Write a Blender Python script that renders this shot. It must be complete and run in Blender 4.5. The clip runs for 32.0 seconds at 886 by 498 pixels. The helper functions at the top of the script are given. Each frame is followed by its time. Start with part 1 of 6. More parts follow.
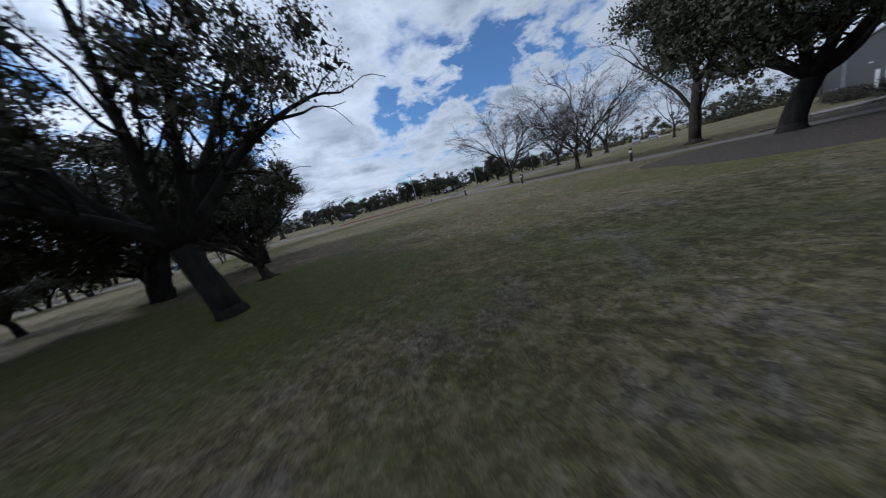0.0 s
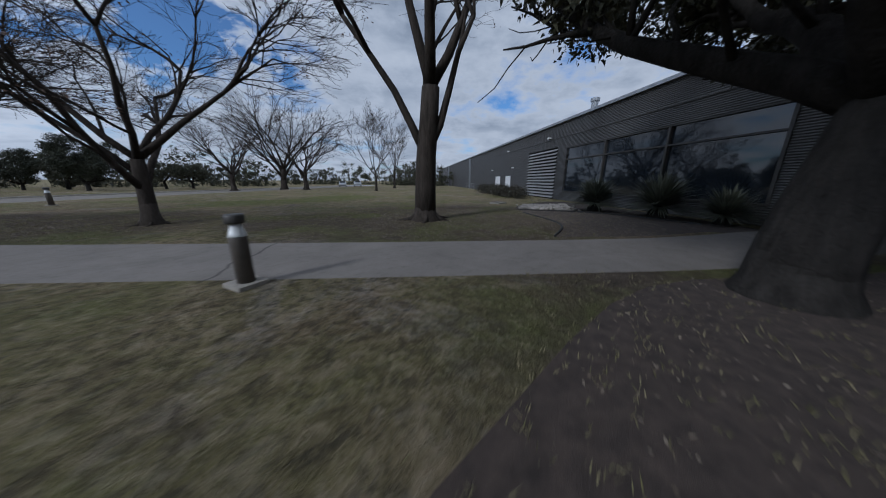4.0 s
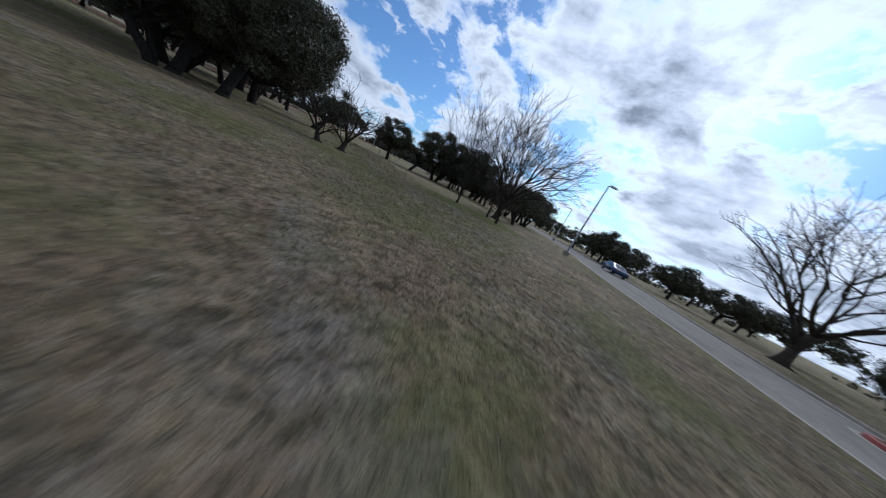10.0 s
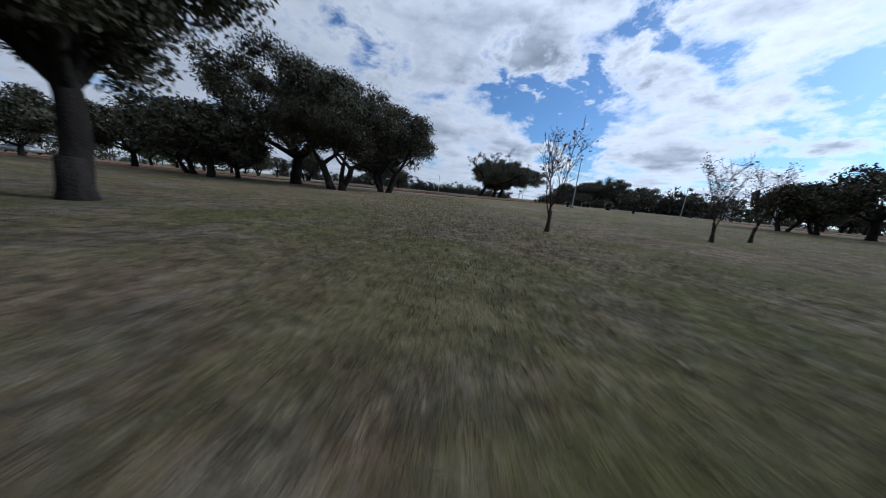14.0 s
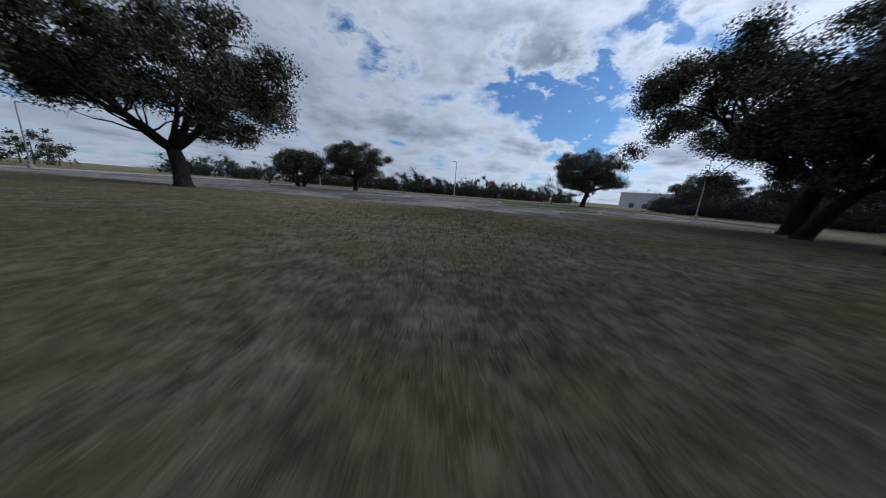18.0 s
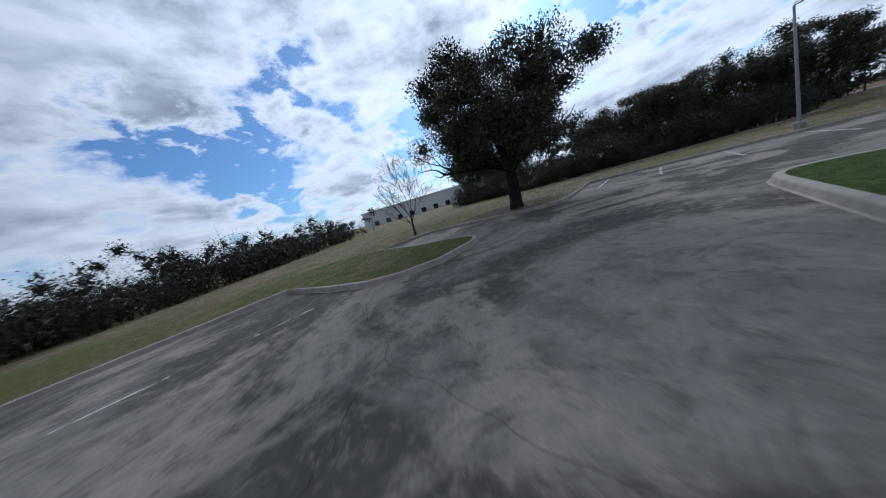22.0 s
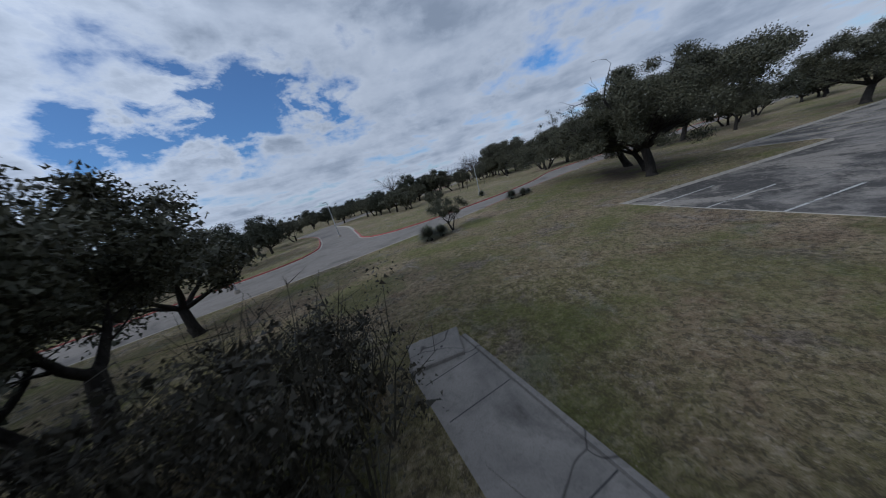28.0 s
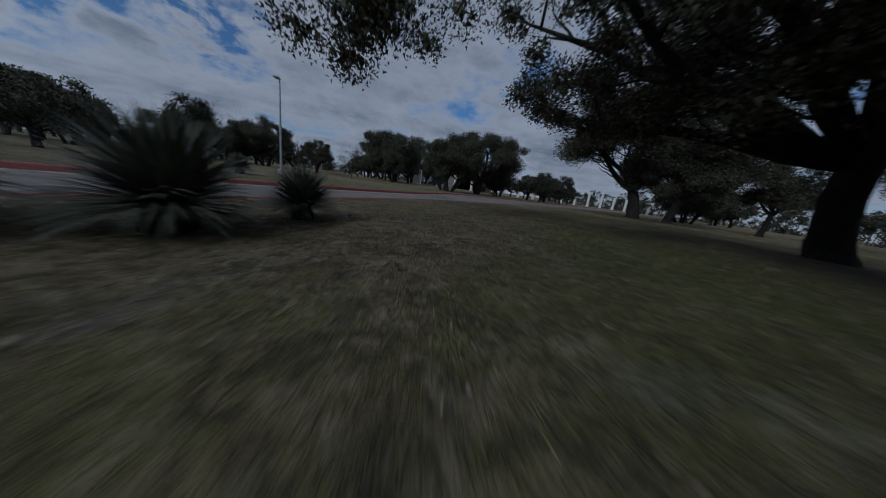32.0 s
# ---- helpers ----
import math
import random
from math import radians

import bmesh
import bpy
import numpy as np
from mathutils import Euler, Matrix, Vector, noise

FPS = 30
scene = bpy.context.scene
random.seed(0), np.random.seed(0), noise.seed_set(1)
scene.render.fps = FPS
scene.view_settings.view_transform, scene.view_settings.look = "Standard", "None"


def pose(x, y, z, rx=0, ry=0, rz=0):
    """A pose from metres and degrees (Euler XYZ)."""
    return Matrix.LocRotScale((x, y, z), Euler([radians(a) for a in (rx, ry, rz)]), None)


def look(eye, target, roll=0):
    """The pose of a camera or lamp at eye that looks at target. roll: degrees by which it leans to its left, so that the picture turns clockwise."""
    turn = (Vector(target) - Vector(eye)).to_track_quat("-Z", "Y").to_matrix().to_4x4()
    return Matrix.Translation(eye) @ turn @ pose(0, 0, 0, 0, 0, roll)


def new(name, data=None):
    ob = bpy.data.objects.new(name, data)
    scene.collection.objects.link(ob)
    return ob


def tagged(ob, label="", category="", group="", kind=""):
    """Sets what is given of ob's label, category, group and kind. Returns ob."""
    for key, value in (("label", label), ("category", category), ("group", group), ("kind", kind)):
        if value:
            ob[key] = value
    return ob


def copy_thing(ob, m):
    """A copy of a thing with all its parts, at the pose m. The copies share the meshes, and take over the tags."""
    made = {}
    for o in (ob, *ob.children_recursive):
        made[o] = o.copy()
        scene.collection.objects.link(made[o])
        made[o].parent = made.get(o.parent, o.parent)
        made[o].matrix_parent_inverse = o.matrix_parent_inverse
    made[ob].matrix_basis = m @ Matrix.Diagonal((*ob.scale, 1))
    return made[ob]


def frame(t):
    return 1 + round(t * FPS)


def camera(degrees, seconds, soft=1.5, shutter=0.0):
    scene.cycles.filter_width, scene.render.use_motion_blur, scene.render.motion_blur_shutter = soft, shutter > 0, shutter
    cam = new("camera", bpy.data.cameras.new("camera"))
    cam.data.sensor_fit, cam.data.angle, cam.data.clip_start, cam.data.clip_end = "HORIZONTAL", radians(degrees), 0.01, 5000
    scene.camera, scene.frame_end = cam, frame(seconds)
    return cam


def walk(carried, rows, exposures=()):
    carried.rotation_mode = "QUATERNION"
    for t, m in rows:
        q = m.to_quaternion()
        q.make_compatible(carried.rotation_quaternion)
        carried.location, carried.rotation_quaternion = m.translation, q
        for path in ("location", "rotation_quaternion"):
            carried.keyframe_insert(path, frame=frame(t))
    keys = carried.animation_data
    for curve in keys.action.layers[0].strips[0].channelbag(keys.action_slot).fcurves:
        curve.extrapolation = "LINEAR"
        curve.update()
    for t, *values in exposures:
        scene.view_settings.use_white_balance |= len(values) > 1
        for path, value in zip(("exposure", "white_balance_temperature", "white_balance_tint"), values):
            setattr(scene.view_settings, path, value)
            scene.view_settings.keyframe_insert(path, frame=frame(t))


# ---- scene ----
cam = camera(119.5, 32.0, soft=1.0, shutter=0.2)


def flight(t, x, y, z, heading, pitch, bank):
    """One row of the path: place, compass heading from +y, degrees nose down, degrees of right bank."""
    h, p = radians(heading), radians(pitch)
    way = Vector((math.sin(h) * math.cos(p), math.cos(h) * math.cos(p), -math.sin(p)))
    eye = Vector((x, y, z))
    return t, look(eye, eye + way, -bank)


ROWS = [
    (0.0, -33.37, -56.63, 1.82, 150.2, 12.9, 14.9),
    (0.5, -31.22, -59.05, 1.81, 162.3, 15.3, 20.4),
    (1.0, -29.41, -61.79, 1.86, 175.7, 16.8, 19.1),
    (1.5, -28.78, -64.81, 1.81, 187.8, 17.3, 16.7),
    (2.0, -29.24, -68.35, 1.79, 199.2, 17.0, 14.1),
    (2.5, -30.84, -71.38, 1.36, 208.0, 16.7, 10.6),
    (4.5, -41.90, -80.07, 1.71, 202.5, 14.3, -7.0),
    (5.0, -46.02, -82.53, 2.33, 183.9, 15.9, -13.0),
    (5.5, -47.05, -86.00, 2.20, 166.5, 18.2, -16.7),
    (6.0, -45.30, -88.20, 2.16, 148.0, 20.4, -15.3),
    (6.5, -43.50, -89.40, 1.87, 134.1, 21.0, -12.9),
    (7.0, -40.67, -90.05, 1.78, 123.3, 20.9, -10.5),
    (7.5, -37.72, -91.27, 1.84, 112.1, 20.0, -10.4),
    (8.0, -33.09, -91.33, 1.31, 104.8, 17.1, -12.2),
    (8.5, -27.02, -92.05, 1.54, 90.5, 16.1, -14.9),
    (9.0, -20.78, -91.51, 1.31, 74.1, 14.2, -20.1),
    (9.5, -15.44, -89.02, 1.29, 57.9, 13.8, -24.0),
    (10.0, -11.12, -85.71, 1.31, 43.6, 14.1, -26.6),
    (10.5, -7.70, -81.67, 1.06, 33.0, 14.7, -23.6),
    (11.0, -5.07, -76.99, 0.94, 24.5, 14.5, -20.1),
    (11.5, -2.58, -70.68, 1.38, 17.0, 13.8, -19.1),
    (12.0, -1.33, -65.26, 1.28, 10.5, 13.5, -17.3),
    (12.5, 0.05, -59.01, 1.09, 6.3, 13.2, -14.1),
    (13.0, -0.07, -54.30, 1.00, 4.0, 12.8, -10.5),
    (13.5, 0.26, -48.48, 0.71, 3.0, 12.0, -7.1),
    (14.0, 0.54, -42.85, 0.55, 2.9, 12.6, -5.6),
    (14.5, 1.10, -37.34, 0.26, 2.7, 12.7, -4.7),
    (16.5, 0.13, -5.98, 0.51, 1.6, 12.7, -4.2),
    (17.0, -0.00, -0.00, 0.64, 1.2, 12.7, -4.1),
    (17.5, -0.12, 5.76, 0.75, 1.0, 12.7, -4.5),
    (18.0, -0.25, 11.54, 0.84, 0.8, 12.6, -4.5),
    (18.5, -0.45, 17.03, 1.12, 0.7, 12.8, -4.5),
    (19.0, -0.26, 22.47, 1.28, 1.3, 12.7, -3.4),
    (19.5, -0.02, 27.71, 1.38, 3.7, 12.2, -0.4),
    (20.0, 0.42, 32.75, 1.47, 9.3, 11.2, 3.9),
    (20.5, 1.06, 37.13, 1.58, 18.5, 10.2, 9.2),
    (21.0, 2.20, 41.77, 1.60, 30.7, 9.6, 12.7),
    (21.5, 4.10, 46.06, 1.58, 43.3, 9.5, 15.3),
    (22.0, 6.59, 49.59, 1.53, 54.9, 9.7, 16.5),
    (22.5, 9.63, 52.50, 0.87, 66.4, 8.9, 15.9),
    (23.0, 13.10, 54.38, 0.90, 77.5, 9.8, 16.4),
    (23.5, 17.10, 56.02, 0.86, 91.1, 10.2, 16.9),
    (24.0, 21.40, 58.45, 1.36, 111.6, 11.6, 17.9),
    (24.5, 26.60, 60.90, 1.74, 129.9, 13.5, 15.0),
    (25.0, 32.03, 61.46, 1.90, 139.9, 12.7, 16.0),
    (25.5, 35.74, 58.30, 2.88, 149.0, 12.0, 16.7),
    (26.0, 38.69, 54.78, 4.13, 157.7, 11.3, 17.7),
    (26.5, 40.83, 50.90, 4.92, 166.4, 10.8, 18.9),
    (28.5, 42.64, 39.36, 4.78, 202.1, 15.9, 13.2),
    (29.0, 40.74, 36.32, 4.23, 208.8, 17.0, 10.1),
    (29.5, 38.32, 33.19, 3.55, 215.0, 16.7, 6.6),
    (30.0, 35.36, 29.97, 2.77, 219.9, 16.9, 4.7),
    (30.5, 32.20, 26.76, 2.03, 223.3, 16.6, 2.5),
    (31.0, 28.84, 23.45, 1.48, 224.8, 15.4, -0.2),
    (31.5, 25.49, 19.88, 1.24, 223.9, 14.7, -3.4),
    (32.0, 22.55, 15.97, 0.75, 220.7, 13.8, -7.7),
]
walk(cam, [flight(*r) for r in ROWS], exposures=[(0.0, -0.10, 5450, 10), (3.5, -0.15, 5450, 10), (5.0, -0.30, 5400, 10), (8.0, -0.15, 5400, 10), (12.0, -0.15, 5450, 10), (15.0, -0.15, 5450, 10), (17.0, -0.20, 5500, 10), (18.0, -0.32, 5450, 10), (19.0, -0.20, 5450, 10), (22.5, -0.15, 5450, 10), (24.0, -0.42, 5550, 10), (25.0, -0.15, 5450, 10), (28.5, -0.25, 5400, 10), (30.5, -0.50, 5400, 10), (32.0, -1.10, 5300, 10)])

# ---- sky and sun ----
SUN_AZ, SUN_EL = 74.0, 32.0
world = bpy.data.worlds.new("sky")
scene.world = world
world.use_nodes = True
wn = world.node_tree
wn.nodes.clear()


def wmath(op, a, b=None, clamp=False):
    n = wn.nodes.new("ShaderNodeMath")
    n.operation = op
    n.use_clamp = clamp
    for i, v in enumerate((a, b)):
        if v is None:
            continue
        if isinstance(v, (int, float)):
            n.inputs[i].default_value = v
        else:
            wn.links.new(v, n.inputs[i])
    return n.outputs[0]


def build_sky():
    sky = wn.nodes.new("ShaderNodeTexSky")
    sky.sky_type = "NISHITA"
    sky.sun_disc = False
    sky.sun_elevation = radians(SUN_EL)
    sky.sun_rotation = radians(SUN_AZ)
    tc = wn.nodes.new("ShaderNodeTexCoord")
    sep = wn.nodes.new("ShaderNodeSeparateXYZ")
    wn.links.new(tc.outputs["Generated"], sep.inputs[0])
    up = wmath("ADD", wmath("MAXIMUM", sep.outputs[2], 0.0), 0.10)
    comb = wn.nodes.new("ShaderNodeCombineXYZ")
    wn.links.new(wmath("DIVIDE", sep.outputs[0], up), comb.inputs[0])
    wn.links.new(wmath("DIVIDE", sep.outputs[1], up), comb.inputs[1])

    def noise(scale, detail, rough, offset, distort=0.0):
        m = wn.nodes.new("ShaderNodeMapping")
        m.inputs["Location"].default_value = offset
        wn.links.new(comb.outputs[0], m.inputs[0])
        n = wn.nodes.new("ShaderNodeTexNoise")
        n.inputs["Scale"].default_value = scale
        n.inputs["Detail"].default_value = detail
        n.inputs["Roughness"].default_value = rough
        n.inputs["Distortion"].default_value = distort
        wn.links.new(m.outputs[0], n.inputs["Vector"])
        return n.outputs["Fac"]

    def lobe(az, el, wide):
        """1 in a direction, falling to 0 about wide degrees away from it."""
        d = (math.sin(radians(az)) * math.cos(radians(el)), math.cos(radians(az)) * math.cos(radians(el)), math.sin(radians(el)))
        v = wn.nodes.new("ShaderNodeVectorMath")
        v.operation = "DOT_PRODUCT"
        wn.links.new(tc.outputs["Generated"], v.inputs[0])
        v.inputs[1].default_value = d
        c = math.cos(radians(wide))
        return wmath("DIVIDE", wmath("SUBTRACT", v.outputs["Value"], c), 1 - c, True)

    def puff(scale, detail, rough, offset, tall=1.6):
        """Noise over the directions themselves, for billows that keep their shape down to the horizon."""
        m = wn.nodes.new("ShaderNodeMapping")
        m.inputs["Location"].default_value = offset
        m.inputs["Scale"].default_value = (1, 1, tall)
        wn.links.new(tc.outputs["Generated"], m.inputs[0])
        n = wn.nodes.new("ShaderNodeTexNoise")
        n.inputs["Scale"].default_value = scale
        n.inputs["Detail"].default_value = detail
        n.inputs["Roughness"].default_value = rough
        n.inputs["Distortion"].default_value = 0.25
        wn.links.new(m.outputs[0], n.inputs["Vector"])
        return n.outputs["Fac"]

    sheet = noise(1.15, 8, 0.55, (3.1, 7.7, 0), 0.2)
    billow = puff(5.5, 9, 0.56, (0.3, 1.1, 0.2))
    small = puff(17.0, 8, 0.62, (2.3, 0.1, 1.2), 2.0)
    cover = wmath("ADD", wmath("MULTIPLY", sheet, 0.46), wmath("ADD", wmath("MULTIPLY", billow, 0.38), wmath("MULTIPLY", small, 0.16)))
    cover = wmath("ADD", wmath("MULTIPLY", wmath("SUBTRACT", cover, 0.5), 1.7), 0.5)
    holes = 0.0
    for az, el, wide, deep in ((162, 18, 10, 0.20), (149, 16, 8, 0.16), (173, 21, 8, 0.15), (178, 16, 6, 0.08), (-177, 17, 7, 0.10), (12, 22, 8, 0.19), (22, 20, 8, 0.18), (31, 21, 8, 0.17), (20, 15, 7, 0.15), (25, 11, 7, 0.16),
                               (31, 8, 7, 0.13), (37, 29, 7, 0.18), (54, 9, 13, 0.13), (57, 20, 7, 0.08), (-12, 21, 6, 0.14), (-18, 26, 6, 0.13), (68, 15, 8, 0.13), (66, 5, 9, 0.10), (82, 30, 6, 0.16), (88, 25, 8, 0.16),
                               (98, 20, 9, 0.18), (116, 17, 9, 0.19), (123, 19, 7, 0.16), (114, 28, 8, 0.13), (44, 20, 6, 0.12), (79, 24, 5, 0.14)):
        holes = wmath("ADD", holes, wmath("MULTIPLY", lobe(az, el, wide), deep))
    wisp = wmath("MULTIPLY", wmath("SUBTRACT", puff(9.5, 7, 0.60, (7.1, 3.3, 2.2), 1.7), 0.5), wmath("MULTIPLY", holes, 8.5))
    dens = wmath("ADD", wmath("SUBTRACT", wmath("ADD", cover, 0.105), holes), wisp)
    mask = wmath("MULTIPLY", wmath("SUBTRACT", dens, 0.375), 5.4, True)
    mask = wmath("ADD", wmath("MULTIPLY", mask, 0.95), 0.05)
    glow = lobe(SUN_AZ, SUN_EL, 100)
    thick = wmath("MULTIPLY", wmath("SUBTRACT", dens, 0.46), 3.6, True)
    lumps = wmath("MULTIPLY", wmath("SUBTRACT", wmath("ADD", wmath("MULTIPLY", puff(4.2, 6, 0.50, (5.3, 2.1, 0.7), 3.4), 0.65), wmath("MULTIPLY", noise(1.6, 6, 0.5, (1.3, 2.9, 0), 0.2), 0.35)), 0.40), 4.5, True)
    shade = wmath("ADD", wmath("MULTIPLY", thick, 0.35), wmath("MULTIPLY", wmath("MULTIPLY", lumps, thick), 0.65))
    base = wmath("ADD", wmath("MULTIPLY", wmath("POWER", glow, 1.6), 0.68), 0.62)
    bright = wmath("MULTIPLY", base, wmath("SUBTRACT", 1.0, wmath("MULTIPLY", shade, wmath("ADD", 0.42, wmath("MULTIPLY", glow, 0.28)))))
    tint = wn.nodes.new("ShaderNodeMix")
    tint.data_type = "RGBA"
    wn.links.new(shade, tint.inputs[0])
    tint.inputs[6].default_value = (0.97, 0.98, 1.0, 1)
    tint.inputs[7].default_value = (0.80, 0.88, 1.0, 1)
    cloud = wn.nodes.new("ShaderNodeVectorMath")
    cloud.operation = "SCALE"
    wn.links.new(tint.outputs[2], cloud.inputs[0])
    wn.links.new(bright, cloud.inputs["Scale"])
    clear = wn.nodes.new("ShaderNodeVectorMath")
    clear.operation = "SCALE"
    wn.links.new(sky.outputs[0], clear.inputs[0])
    clear.inputs["Scale"].default_value = 0.088
    deep = wn.nodes.new("ShaderNodeVectorMath")
    deep.operation = "MULTIPLY"
    wn.links.new(clear.outputs[0], deep.inputs[0])
    deep.inputs[1].default_value = (0.60, 0.92, 1.24)
    mix = wn.nodes.new("ShaderNodeMix")
    mix.data_type = "RGBA"
    wn.links.new(mask, mix.inputs[0])
    wn.links.new(deep.outputs[0], mix.inputs[6])
    wn.links.new(cloud.outputs[0], mix.inputs[7])
    bg = wn.nodes.new("ShaderNodeBackground")
    wn.links.new(mix.outputs[2], bg.inputs[0])
    bg.inputs[1].default_value = 1.0
    out = wn.nodes.new("ShaderNodeOutputWorld")
    wn.links.new(bg.outputs[0], out.inputs[0])


build_sky()
sun = new("sun", bpy.data.lights.new("sun", "SUN"))
sun.data.energy = 1.7
sun.data.angle = radians(8.0)
sun.data.color = (1.0, 0.95, 0.88)
sun_dir = Vector((math.sin(radians(SUN_AZ)) * math.cos(radians(SUN_EL)), math.cos(radians(SUN_AZ)) * math.cos(radians(SUN_EL)), math.sin(radians(SUN_EL))))
sun.matrix_world = look(sun_dir * 80, (0, 0, 0))

# ---- materials ----


class Mat:
    """A small builder of node materials."""

    def __init__(self, name):
        self.m = bpy.data.materials.new(name)
        self.m.use_nodes = True
        self.t = self.m.node_tree
        self.b = self.t.nodes["Principled BSDF"]
        self.obj = self.t.nodes.new("ShaderNodeTexCoord").outputs["Object"]
        self.geo = self.t.nodes.new("ShaderNodeNewGeometry")
        self.pos = self.geo.outputs["Position"]

    def n(self, kind):
        return self.t.nodes.new(kind)

    def put(self, v, sock):
        if hasattr(v, "is_linked"):
            self.t.links.new(v, sock)
        elif isinstance(v, tuple) and len(v) == 3 and sock.type == "RGBA":
            sock.default_value = (*v, 1)
        else:
            sock.default_value = v

    def noise(self, scale, detail=4, rough=0.55, at=None, stretch=None, distort=0.0):
        n = self.n("ShaderNodeTexNoise")
        src = at if at is not None else self.pos
        if stretch:
            mp = self.n("ShaderNodeMapping")
            mp.inputs["Scale"].default_value = stretch
            self.t.links.new(src, mp.inputs[0])
            src = mp.outputs[0]
        self.t.links.new(src, n.inputs["Vector"])
        n.inputs["Scale"].default_value = scale
        n.inputs["Detail"].default_value = detail
        n.inputs["Roughness"].default_value = rough
        n.inputs["Distortion"].default_value = distort
        return n.outputs["Fac"]

    def voronoi(self, scale, feature="F1", at=None, out="Distance"):
        n = self.n("ShaderNodeTexVoronoi")
        n.feature = feature
        n.inputs["Scale"].default_value = scale
        self.t.links.new(at if at is not None else self.pos, n.inputs["Vector"])
        return n.outputs[out]

    def wave(self, scale, direction="Z", at=None):
        n = self.n("ShaderNodeTexWave")
        n.bands_direction = direction
        n.inputs["Scale"].default_value = scale
        n.inputs["Distortion"].default_value = 0
        self.t.links.new(at if at is not None else self.obj, n.inputs["Vector"])
        return n.outputs["Fac"]

    def ramp(self, fac, lo, hi):
        n = self.n("ShaderNodeMapRange")
        n.inputs["From Min"].default_value = lo
        n.inputs["From Max"].default_value = hi
        self.t.links.new(fac, n.inputs["Value"])
        return n.outputs[0]

    def mix(self, fac, a, b):
        n = self.n("ShaderNodeMix")
        n.data_type = "RGBA"
        self.put(fac, n.inputs[0])
        self.put(a, n.inputs[6])
        self.put(b, n.inputs[7])
        return n.outputs[2]

    def math(self, op, a, b):
        n = self.n("ShaderNodeMath")
        n.operation = op
        self.put(a, n.inputs[0])
        self.put(b, n.inputs[1])
        return n.outputs[0]

    def color(self, c):
        self.put(c, self.b.inputs["Base Color"])
        return self

    def rough(self, r):
        self.put(r, self.b.inputs["Roughness"])
        return self

    def metal(self, v):
        self.b.inputs["Metallic"].default_value = v
        return self

    def gloss(self, v):
        self.b.inputs["Specular IOR Level"].default_value = v
        return self

    def bump(self, h, strength=0.3, dist=0.02):
        n = self.n("ShaderNodeBump")
        n.inputs["Strength"].default_value = strength
        n.inputs["Distance"].default_value = dist
        self.t.links.new(h, n.inputs["Height"])
        self.t.links.new(n.outputs[0], self.b.inputs["Normal"])
        return self

    def rand(self):
        return self.n("ShaderNodeObjectInfo").outputs["Random"]

    def island(self):
        return self.geo.outputs["Random Per Island"]


